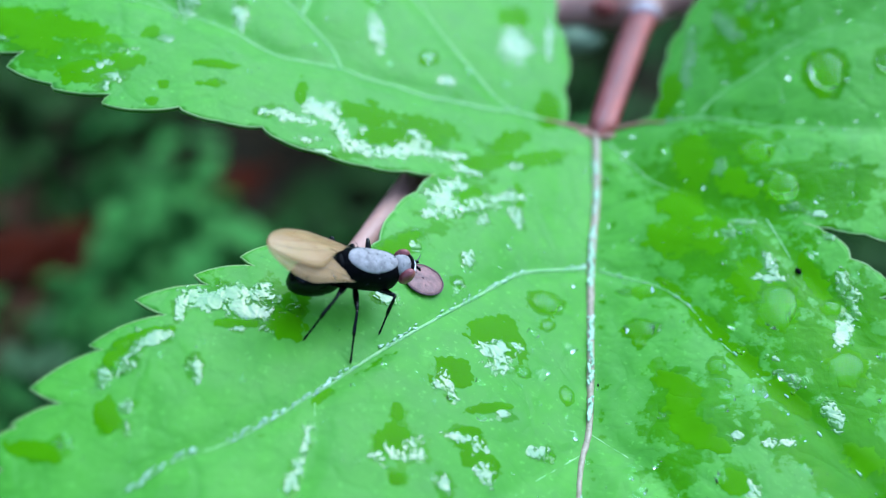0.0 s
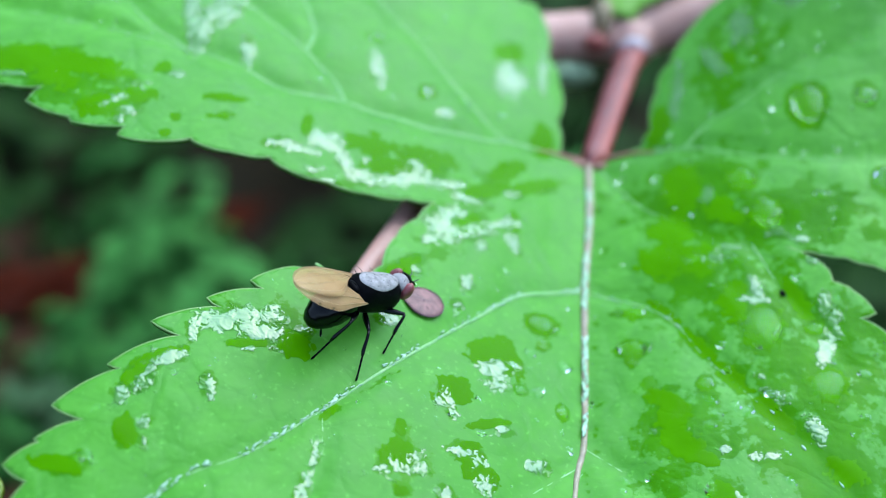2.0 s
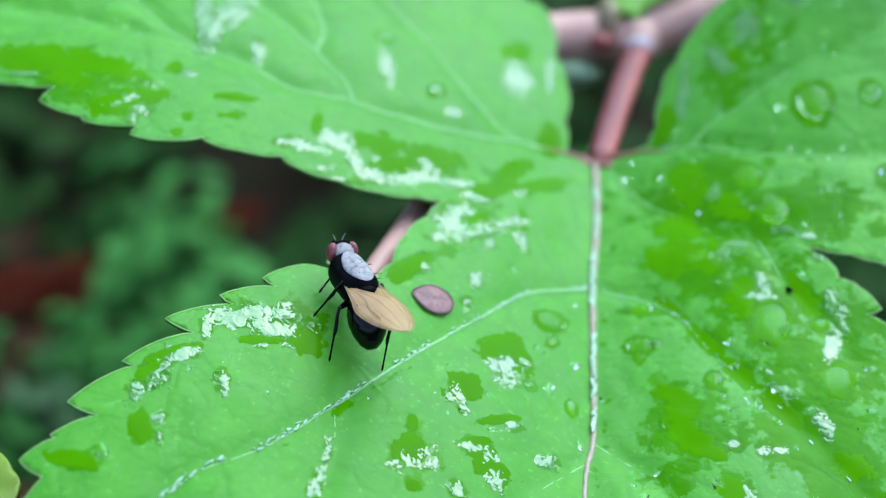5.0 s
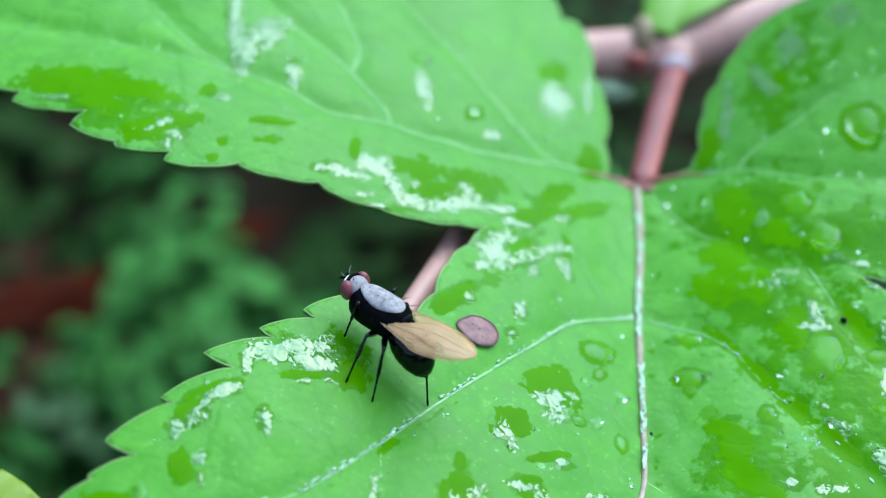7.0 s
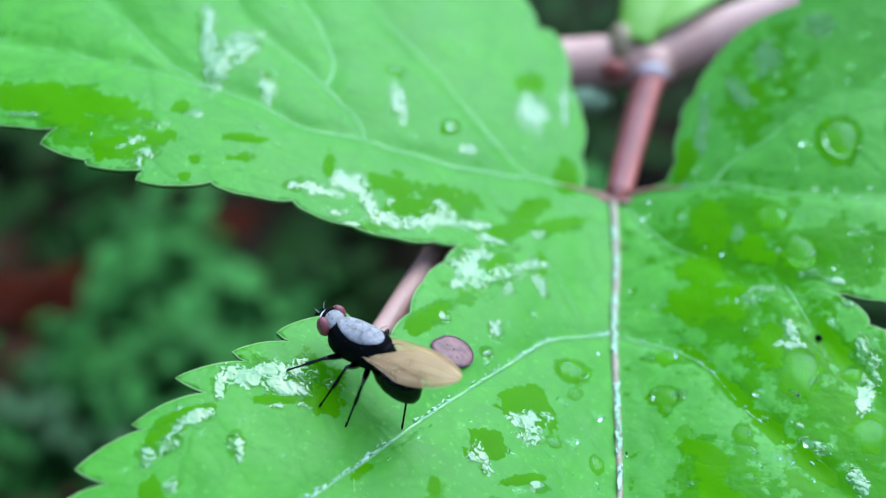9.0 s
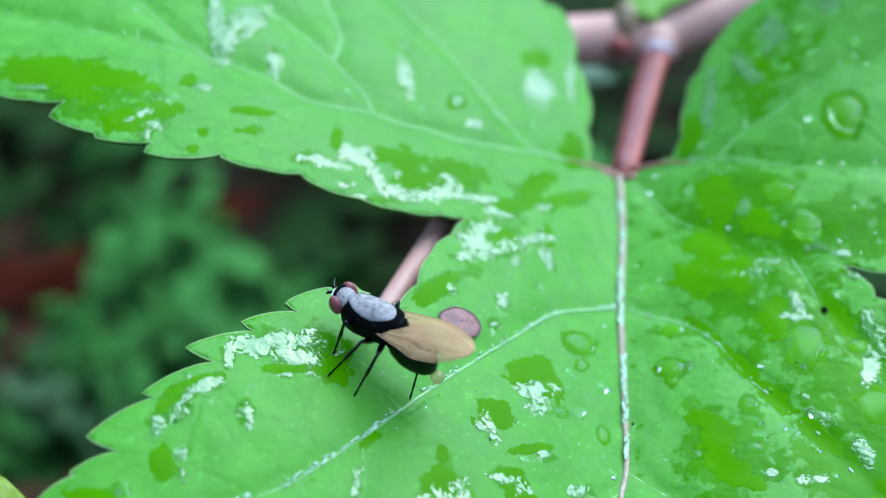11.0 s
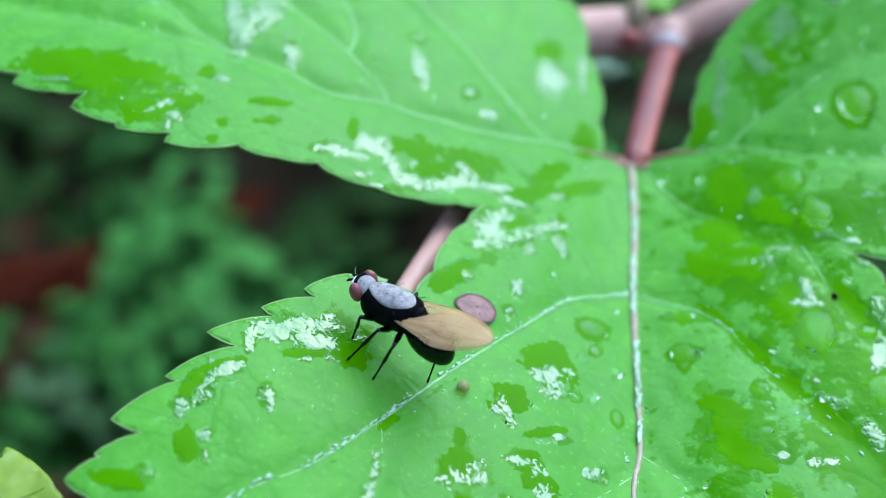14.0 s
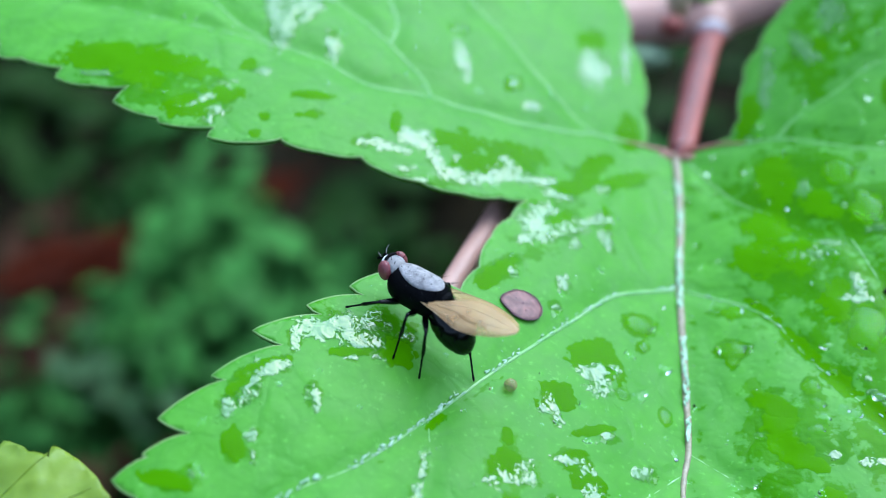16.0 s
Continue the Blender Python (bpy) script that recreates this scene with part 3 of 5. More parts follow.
def margin(points, swell=0.07):
    """The outline with each stretch between two corners bowed slightly outwards."""
    out, n = [], len(points)
    for i, (x, y) in enumerate(points):
        p, q = Vector((x, y)), Vector(points[(i + 1) % n])
        d = q - p
        steps = max(2, int(d.length / 0.28))
        side = Vector((-d.y, d.x)) * -swell
        for k in range(steps):
            u = k / steps
            w = 4 * u * (1 - u)
            j = 0.02 * noise.noise(Vector((p.x * 3 + u * 5, p.y * 3, 1)))
            out.append(p + d * u + side * w + Vector((j, j)))
    return out


def outline_sign(pts):
    return sum(a.x * b.y - b.x * a.y for a, b in zip(pts, pts[1:] + pts[:1]))


def blade_mesh(pts, height, step):
    """A blade filled inside its margin with an even net of points."""
    xs, ys = [p.x for p in pts], [p.y for p in pts]
    arr = np.array([(p.x, p.y) for p in pts])
    nxt = np.roll(arr, -1, 0)
    inner = []
    y = min(ys)
    row = 0
    while y < max(ys):
        cross = []
        hit = (arr[:, 1] > y) != (nxt[:, 1] > y)
        for a, b in zip(arr[hit], nxt[hit]):
            cross.append(a[0] + (y - a[1]) / (b[1] - a[1]) * (b[0] - a[0]))
        cross.sort()
        for a, b in zip(cross[::2], cross[1::2]):
            x = math.ceil(a / step) * step + (row % 2) * step * 0.5
            while x < b:
                if x - a > 0.25 * step and b - x > 0.25 * step:
                    inner.append(Vector((x, y)))
                x += step
        y += step * 0.87
        row += 1
    n = len(pts)
    vs, _, faces, *_ = delaunay_2d_cdt(pts + inner, [(i, (i + 1) % n) for i in range(n)], [list(range(n))], 1, 1e-5)
    bm = bmesh.new()
    made = [bm.verts.new((v.x, v.y, height(v.x, v.y))) for v in vs]
    for f in faces:
        try:
            bm.faces.new([made[i] for i in f])
        except ValueError:
            pass
    return bm


def up_facing(ob):
    me = ob.data
    if sum(p.normal.z for p in me.polygons) < 0:
        me.flip_normals()


def water_fields(ob):
    """Two soft fields on the blade: how wet it is and how ruffled its skin of water."""
    me = ob.data
    co = np.empty(len(me.vertices) * 3, dtype=np.float32)
    me.vertices.foreach_get("co", co)
    x, y = co[0::3] / MM, co[1::3] / MM

    def spots(rows, grow):
        f = np.zeros(len(x))
        for px, py, rx, ry, turn in rows:
            c, q = math.cos(radians(turn)), math.sin(radians(turn))
            u, v = (x - px) * c + (y - py) * q, -(x - px) * q + (y - py) * c
            r = np.sqrt((u / (rx + grow)) ** 2 + (v / (ry + grow)) ** 2)
            f = np.maximum(f, np.clip(1.0 - 0.5 * r, 0, 1))
        return f

    def flank(line, side, wide):
        f = np.zeros(len(x))
        path = spline([(a, c, 0) for a, c in line], 8)
        for p, q in zip(path, path[1:]):
            d = (q - p).normalized()
            m = (p + q) * 0.5 + Vector((-d.y, d.x, 0)) * side * wide
            f = np.maximum(f, np.exp(-((x - m.x) ** 2 + (y - m.y) ** 2) / wide**2))
        return f

    drift = np.array([noise.noise(Vector((a * 0.16, c * 0.16, 9.0))) for a, c in zip(x, y)])
    wet = np.maximum(spots(CALM, 0.15) * 0.8, spots(GLINTS, 0.25) * 0.85)
    wet = np.maximum(wet, 0.68 * spots(DAMP, 0.4) ** 0.5)
    # vein flanks; the left side vein's dark lower flank stands for its shade
    bands = 0.52 * np.maximum.reduce([flank(MIDRIB, 1, 0.45), flank(SIDE_VEINS[1], -1, 0.5), flank(SIDE_VEINS[0][3:], 1, 0.35), flank(LOBE_VEINS[0], -1, 0.4) * 0.8])
    wet = np.maximum(np.maximum(wet, bands), 1.4 * spots([r for r in DOMES + DOMES_SMALL if r[2] > 0.25], 0.0)) + 0.10 * drift + np.where(x > 2, 0.06, 0.0)
    ruffled = np.maximum(0.75 * spots(GLINTS, 0.15), 0.42 * np.maximum(flank(SIDE_VEINS[0][:6], -1, 0.16), flank(LOBE_VEINS[0], 1, 0.14))) + 0.05 * drift
    for name, f in (("wet", wet), ("ruffled", ruffled)):
        me.attributes.new(name, "FLOAT", "POINT").data.foreach_set("value", f.astype(np.float32))


def build_leaf():
    leaf = thing("leaf", "wet bright green lobed leaf with toothed margin on a red petiole", "leaf")
    pts = margin(LEFT_LOBE_BACK + LEFT_LOBE_FRONT + MIDDLE_LEFT + MIDDLE_RIGHT + RIGHT_LOBE, 0.07)
    if outline_sign(pts) < 0:
        pts = pts[::-1]
    blade = part("blade", blade_mesh(pts, blade_z, 0.26), LEAF, leaf, "rain-wet light green blade")
    up_facing(blade)
    water_fields(blade)
    solid = blade.modifiers.new("thickness", "SOLIDIFY")
    solid.thickness, solid.offset = 0.22 * MM, -1
    rim = [Vector((p.x, p.y, blade_z(p.x, p.y) - 0.04)) for p in pts]
    part("margin", tube(rim + rim[:1], 0.05, 6, False), LEAF_EDGE, blade, "pale yellowish rim")
    for i, line in enumerate(VEIN_LINES):
        path = spline([(x, y, 0) for x, y in line], 8)
        thick = 0.235 if i == 0 else 0.11 if i == 6 else 0.07 if i == 7 else 0.10 if i == 1 else 0.085 if i in (8, 9, 10) else 0.045 if i == 14 else 0.06 if i >= 8 else 0.04 if i in (3, 4, 5) else 0.06
        n = len(path)
        radii = [thick * (1 - 0.75 * k / n) * (1 + 0.18 * noise.noise(Vector((k * 0.9, i * 7.0, 0)))) for k in range(n)]
        drop = [0.05 if i == 0 else 0.06] * n
        run = [on_blade(p.x, p.y, r * 0.25 - s + 0.03) for p, r, s in zip(path, radii, drop)]
        part("midrib" if i == 0 else "vein", tube(run, radii, 8, True, 0.8), RIB if i == 0 else VEIN, blade)
    stalk = spline([(0.02, 0.25, 0.02), (0.35, 1.4, -0.15), (1.0, 4.5, -0.8), (1.95, 9.0, -1.7), (2.9, 13.3, -2.6), (3.4, 14.9, -2.9)], 8)
    n = len(stalk)
    part("petiole", tube(stalk, [0.60 - 0.46 * max(0, 1 - k / 7) + 0.20 * min(1, k / n * 1.6) + 0.12 * max(0, k / n - 0.8) * 5 for k in range(n)], 16), PETIOLE, leaf, "ridged dark red petiole")
    side_ridge = [p + Vector((0.34, -0.05, 0.28)) * min(1, 0.15 + k / 8) for k, p in enumerate(stalk)]
    part("ridge", tube(side_ridge, [0.36 - 0.28 * max(0, 1 - k / 7) + 0.12 * min(1, k / n * 1.6) for k in range(n)], 12), PETIOLE_PALE, leaf, "paler ridge along the petiole")
    part("vein_pad", ball(on_blade(0.0, 0.45, 0.06), (1.5, 0.30, 0.16), None, 16, 10, lambda p: p * (1 + 0.2 * noise.noise(p * 2))), PAD, leaf, "reddish pad where the veins meet")
    for line in (LOBE_VEINS[0][:3], LOBE_VEINS[1][:3], [(0, 0.6), (0, -1.2), (0, -2.6), (-0.05, -4.0)]):
        run = spline([(x, y, 0) for x, y in line], 8)
        radii = [0.18 * (1 - 0.8 * k / len(run)) for k in range(len(run))]
        part("vein_base", tube([on_blade(p.x, p.y, 0.05 - 0.02 * k / len(run)) for k, p in enumerate(run)], radii, 8, True, 0.7), PAD, leaf, "reddish foot of a main vein")
    curl = spline([on_blade(-11.2, -12.6, -0.1), (-11.6, -12.45, 4.1), (-11.85, -12.3, 4.3), (-12.0, -12.3, 4.38)], 6)
    part("curled_tooth", tube(curl, [0.22 * (1 - 0.8 * k / len(curl)) for k in range(len(curl))], 8, True, 0.35), LEAF_EDGE, leaf, "small curled tooth tip")
    return leaf


build_leaf()


# ---------------------------------------------------------------- stems
def build_stems():
    vine = thing("vine_stem", "pale pink fleshy vine stem with a swollen node", "stem")
    run = spline([(34, 28, 4), (15.3, 21.4, 0.3), (6.2, 18.0, -2.2), (2.9, 16.8, -3.0), (-0.2, 16.6, -3.3), (-3.0, 15.6, -3.4), (-4.6, 11.0, -3.0), (-6.85, -0.1, 0.9), (-10.75, -11.6, 1.8), (-13.0, -15.5, -0.5), (-14.5, -19, -14), (-15, -19, -184)], 8)
    n = len(run)
    radii = [(1.35 if k < 16 else 1.62 if k < 44 else 0.52) + 0.05 * noise.noise(Vector((k * 0.5, 0, 0))) for k in range(n)]
    radii = [sum(radii[max(0, k - 4) : k + 5]) / len(radii[max(0, k - 4) : k + 5]) for k in range(n)]
    part("stem", tube(run, radii, 18), STEM, vine)
    part("node", ball((3.2, 16.1, -2.9), (1.7, 1.45, 1.55), None, 18, 12, lambda p: p * (1 + 0.12 * noise.noise(p * 2))), STEM, vine)
    sheath = bmesh.new()
    path = spline([(2.2, 16.2, -1.2), (2.8, 18.0, -0.6), (3.5, 20.6, 0.2), (4.2, 22.4, 2.0), (4.8, 24.0, 3.4)], 6)
    tube(path, [0.55 + 1.15 * math.sin(math.pi * (0.12 + 0.88 * k / len(path))) for k in range(len(path))], 12, True, 0.22, sheath)
    part("stipule", sheath, STIPULE, vine, "bright green stipule")
    flap = spline([(2.6, 16.6, -1.0), (4.2, 18.0, -0.3), (5.9, 19.2, 0.1), (7.6, 20.2, 0.2)], 6)
    part("stipule", tube(flap, [0.3 + 1.0 * math.sin(math.pi * k / (len(flap) - 1)) ** 0.8 * (1 - 0.4 * k / len(flap)) for k in range(len(flap))], 12, True, 0.2), STIPULE, vine, "bright green stipule")
    part("sheath", ball((1.4, 16.8, -2.2), (0.8, 1.5, 1.6), None, 14, 10, lambda p: p * (1 + 0.1 * noise.noise(p * 2))), SHEATH, vine, "brownish dry sheath round the node")
    part("collar", ball((3.3, 14.6, -2.4), (0.9, 0.5, 0.8), None, 14, 10), COLLAR, vine, "whitish collar at the petiole's foot")
    part("bud", ball((1.0, 14.9, -2.4), (0.7, 0.6, 0.65), None, 14, 10), PETIOLE_PALE, vine, "small reddish bud")
    part("green_bud", ball((-0.4, 14.6, -4.6), (1.7, 0.9, 0.8), None, 14, 10), BUD_GREEN, vine, "blunt grey-green bud")


build_stems()


# ---------------------------------------------------------------- water
BLADE_EDGE = margin(LEFT_LOBE_BACK + LEFT_LOBE_FRONT + MIDDLE_LEFT + MIDDLE_RIGHT + RIGHT_LOBE, 0.07)
EDGE_XY = np.array([(p.x, p.y) for p in BLADE_EDGE])
EDGE_ENDS = (EDGE_XY[:, 0], EDGE_XY[:, 1], np.roll(EDGE_XY[:, 0], -1), np.roll(EDGE_XY[:, 1], -1))


def on_the_blade(x, y, room=0.35):
    """Whether a place lies inside the margin, and clear of it."""
    ax, ay, bx, by = EDGE_ENDS
    if room and ((ax - x) ** 2 + (ay - y) ** 2).min() < room * room:
        return False
    cut = (ay > y) != (by > y)
    return int((x < ax[cut] + (y - ay[cut]) / (by[cut] - ay[cut]) * (bx[cut] - ax[cut])).sum()) % 2 == 1


def film_mesh(spots, thick, seed, rag=0.6, cell=0.1, relief=0.0, lace=0.0):
    """A pool that follows the blade: water stands wherever a ragged field over its spots is above zero, so it has bays, holes and islands."""
    bm = bmesh.new()
    wet, made = {}, {}
    turned = [(x, y, rx, ry, math.cos(radians(a)), math.sin(radians(a))) for x, y, rx, ry, a in spots]

    def field(i, j):
        if (i, j) not in wet:
            px, py = (i + 0.5 * (j % 2)) * cell, j * cell * 0.87
            f = -9.0
            for x, y, rx, ry, c, s in turned:
                u, v = (px - x) * c + (py - y) * s, (py - y) * c - (px - x) * s
                f = max(f, 1.0 - math.hypot(u / rx, v / ry) ** 1.5)
            if f > -2.5:
                q = Vector((px * 1.1, py * 1.1, seed * 1.7))
                f += rag * (0.7 * noise.noise(q) + 0.8 * noise.noise(q * 2.3) + 0.6 * noise.noise(q * 5.1) + 0.35 * noise.noise(q * 10.3))
                if lace:  # channels where the film has parted
                    f += 0.25 * lace - lace * max(0.0, 1 - 6 * abs(noise.noise(q * 2.9 + Vector((7, 3, 1))))) - 0.6 * lace * max(0.0, 1 - 5 * abs(noise.noise(q * 6.3)))
            wet[i, j] = (px, py, f)
        return wet[i, j]

    def vert(key, px, py, f):
        if key not in made:
            w = min(1.0, max(0.0, f) / 0.5)
            h = thick * w * (2 - w) + relief * w * noise.noise(Vector((px * 2.6, py * 2.6, seed)))
            made[key] = bm.verts.new(on_blade(px, py, 0.006 + max(0.0, h)))
        return made[key]

    grow = 1.0 + 0.5 * rag
    lo_x, hi_x = min(r[0] - r[2] * grow for r in spots), max(r[0] + r[2] * grow for r in spots)
    lo_y, hi_y = min(r[1] - r[2] * grow for r in spots), max(r[1] + r[2] * grow for r in spots)
    for j in range(int(lo_y / (cell * 0.87)) - 2, int(hi_y / (cell * 0.87)) + 2):
        o = j % 2
        for i in range(int(lo_x / cell) - 2, int(hi_x / cell) + 2):
            for tri in (((i, j), (i + 1, j), (i + o, j + 1)), ((i + 1, j), (i + 1 + o, j + 1), (i + o, j + 1)) if o == 0 else ((i + 1, j), (i + 2, j + 1), (i + 1, j + 1))):
                vals = [field(*k) for k in tri]
                poly = []
                for a in range(3):
                    ka, kb, va, vb = tri[a], tri[(a + 1) % 3], vals[a], vals[(a + 1) % 3]
                    if va[2] > 0:
                        poly.append(vert(ka, *va))
                    if (va[2] > 0) != (vb[2] > 0):
                        w = va[2] / (va[2] - vb[2])
                        poly.append(vert(tuple(sorted((ka, kb))), va[0] + (vb[0] - va[0]) * w, va[1] + (vb[1] - va[1]) * w, 0.0))
                if len(poly) >= 3 and len(set(poly)) == len(poly) and all(on_the_blade(w.co.x, w.co.y, 0.0) for w in poly[:1]):
                    bm.faces.new(poly)
    loose = [w for w in bm.verts if not w.link_faces]
    bmesh.ops.delete(bm, geom=loose, context="VERTS")
    return bm


def dome_mesh(x, y, rx, ry, turn, tall, seed, bm=None, seg=20, rag=0.12, up=0.0):
    """A bead of water: a dome on the blade with a closed underside."""
    bm = bm or bmesh.new()
    c, s = math.cos(radians(turn)), math.sin(radians(turn))
    nrm, base = leaf_normal(x, y), on_blade(x, y, up)
    east = Vector((c, s, 0))
    east = (east - nrm * east.dot(nrm)).normalized()
    north = nrm.cross(east)
    top = bm.verts.new(base + nrm * tall)
    low = bm.verts.new(base - nrm * 0.12 * tall)
    rings = []
    for lv in (0.35, 0.65, 0.86, 0.97, 1.0):
        ring = []
        for k in range(seg):
            a = 2 * math.pi * k / seg
            edge = 1 + rag * noise.noise(Vector((math.cos(a) * 1.4, math.sin(a) * 1.4, seed * 2.3)))
            p = base + (east * rx * math.cos(a) + north * ry * math.sin(a)) * lv * edge
            ring.append(bm.verts.new(p + nrm * (tall * math.sqrt(max(0.0, 1 - lv * lv)) - (0.06 * tall if lv == 1.0 else 0))))
        rings.append(ring)
    for k in range(seg):
        bm.faces.new((top, rings[0][k], rings[0][(k + 1) % seg]))
        bm.faces.new((low, rings[-1][(k + 1) % seg], rings[-1][k]))
    for a, b in zip(rings, rings[1:]):
        for k in range(seg):
            bm.faces.new((a[k], b[k], b[(k + 1) % seg], a[(k + 1) % seg]))
    return bm


def build_water():
    for i, group in enumerate(pools(CALM + [(x, y, 1.08 * a, 1.08 * b, turn) for x, y, a, b, turn in DOMES], 0.62)):
        bm = film_mesh(group, 0.008, i + 1.0, 0.75, 0.08)
        if len(bm.faces) > 8:
            single("water_film", bm, FILM, "clear still water film darkening the green blade", "water", "water films on the leaf")
    for i, group in enumerate(pools([(x, y, 1.12 * a, 1.22 * b, turn) for x, y, a, b, turn in GLINTS], 0.6)):
        bm = film_mesh(group, 0.01, i + 31.0, 1.0, 0.05, 0.008, 1.0)
        if len(bm.faces) > 8:
            single("water_film", bm, FILM_RUFFLED, "glistening rippled water film on the blade", "water", "water films on the leaf")
    for i, row in enumerate(DOMES + DOMES_SMALL):
        ob = single("water_droplet", dome_mesh(*row, 0.24 * min(row[2], row[3]), i + 71.0), WATER, "clear round water droplet on the green blade", "droplet", "droplets on the leaf")
        ob.visible_shadow = False
    bm = bmesh.new()
    rnd = random.Random(5)
    for i in range(1000):
        x, y = rnd.uniform(-27, 13), rnd.uniform(-24, 9)
        if not on_the_blade(x, y):
            continue
        r = 0.03 + 0.12 * rnd.random() ** 3
        dome_mesh(x, y, r, r * rnd.uniform(0.8, 1.2), 0, r * 0.55, i, bm, 8)
    for i in range(170):  # larger beads, most of them on the side away from the light
        x, y = rnd.choice((rnd.uniform(0.8, 12), rnd.uniform(0.8, 12), rnd.uniform(-24, 0))), rnd.uniform(-23, 8)
        if on_the_blade(x, y, 0.6):
            r = rnd.uniform(0.09, 0.26)
            bead = dome_mesh(x, y, r * rnd.uniform(1, 1.6), r, rnd.uniform(-60, 60), r * 0.45, i + 0.3, None, 12, 0.5)
            ob = single("water_droplet", bead, WATER, "small clear water droplet on the green blade", "droplet", "droplets on the leaf")
            ob.visible_shadow = False
    # low lumps where the veins glint; the glint is in their colour
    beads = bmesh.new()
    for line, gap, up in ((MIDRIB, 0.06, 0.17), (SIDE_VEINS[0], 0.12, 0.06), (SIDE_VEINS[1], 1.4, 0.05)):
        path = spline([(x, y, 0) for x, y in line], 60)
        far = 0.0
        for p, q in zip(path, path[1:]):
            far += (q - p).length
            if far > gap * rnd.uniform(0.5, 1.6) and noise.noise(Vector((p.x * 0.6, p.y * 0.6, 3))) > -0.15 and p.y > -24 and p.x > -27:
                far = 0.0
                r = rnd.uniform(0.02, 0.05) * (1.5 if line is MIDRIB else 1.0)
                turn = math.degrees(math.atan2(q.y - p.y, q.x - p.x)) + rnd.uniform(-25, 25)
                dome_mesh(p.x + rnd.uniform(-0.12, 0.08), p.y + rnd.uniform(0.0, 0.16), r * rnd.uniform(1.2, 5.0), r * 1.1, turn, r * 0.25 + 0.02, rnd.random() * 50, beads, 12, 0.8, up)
    ob = single("vein_glints", beads, BEAD_GLINT, "beads along the veins, sky glint put into their pale colour", "droplets", kind="stuff")
    ob = single("fine_droplets", bm, WATER, "fine scattered beads of rain on the blade", "droplets", kind="stuff")
    ob.visible_shadow = False


build_water()


# ---------------------------------------------------------------- small things on the leaf
def build_husk():
    husk = thing("seed_husk", "flat mauve oval seed husk lying on the leaf", "seed", at=on_blade(-7.45, -12.55, 0.05))
    nrm = leaf_normal(-7.45, -12.55)
    east = (Vector((1, 0.02, 0)) - nrm * Vector((1, 0.02, 0)).dot(nrm)).normalized()
    north = nrm.cross(east)
    rim_pts, bm = [], bmesh.new()
    seg = 40
    rings = []
    for lv in (0.0, 0.3, 0.6, 0.85, 1.0):
        ring = []
        for k in range(seg if lv else 1):
            a = 2 * math.pi * k / seg
            r = 1 + 0.02 * noise.noise(Vector((math.cos(a) * 2, math.sin(a) * 2, 4)))
            u = 0.86 * math.cos(a) * r
            v = 0.74 * math.sin(a) * r
            if math.cos(a) < -0.5:  # the husk runs out into a short beak
                w = (-math.cos(a) - 0.5) / 0.5
                u -= 0.14 * w * w
                v *= 1 - 0.25 * w
            p = (east * u + north * v) * lv + nrm * (0.05 + 0.07 * (1 - lv * lv) + 0.03 * noise.noise(Vector((u * 3, v * 3, lv))))
            ring.append(bm.verts.new(p))
            if lv == 1.0:
                rim_pts.append(p)
        rings.append(ring)
    for k in range(seg):
        bm.faces.new((rings[0][0], rings[1][k], rings[1][(k + 1) % seg]))
    for a, b in zip(rings[1:], rings[2:]):
        for k in range(seg):
            bm.faces.new((a[k], b[k], b[(k + 1) % seg], a[(k + 1) % seg]))
    plate = part("plate", bm, HUSK, husk)
    solid = plate.modifiers.new("thickness", "SOLIDIFY")
    solid.thickness, solid.offset = 0.08 * MM, -1
    pits = bmesh.new()
    for u, v, r in ((-0.05, 0.03, 0.06), (0.24, 0.22, 0.03), (-0.34, 0.2, 0.03), (0.1, -0.3, 0.03), (-0.70, 0.1, 0.06)):
        w = (u / 0.86) ** 2 + (v / 0.74) ** 2
        ball(east * u + north * v + nrm * (0.05 + 0.07 * (1 - w)), (r, r * 0.7, 0.03), None, 8, 5, None, pits)
    part("pits", pits, HUSK_RIM, husk, "dark pits in the husk")
    part("rim", tube(rim_pts + rim_pts[:1], 0.035, 6, False), HUSK_RIM, husk, "dark rim")


build_husk()
single("speck", ball(on_blade(8.05, -9.75, 0.08), (0.13, 0.17, 0.09), None, 10, 7, lambda p: p * (1 + 0.3 * noise.noise(p * 3))), BLACK_MATT, "tiny black speck of dirt on the leaf", "dirt")
single("speck", ball(on_blade(-0.1, -14.9, 0.05), (0.05, 0.06, 0.05), None, 8, 6), BLACK_MATT, "tiny black speck of dirt on the leaf", "dirt")


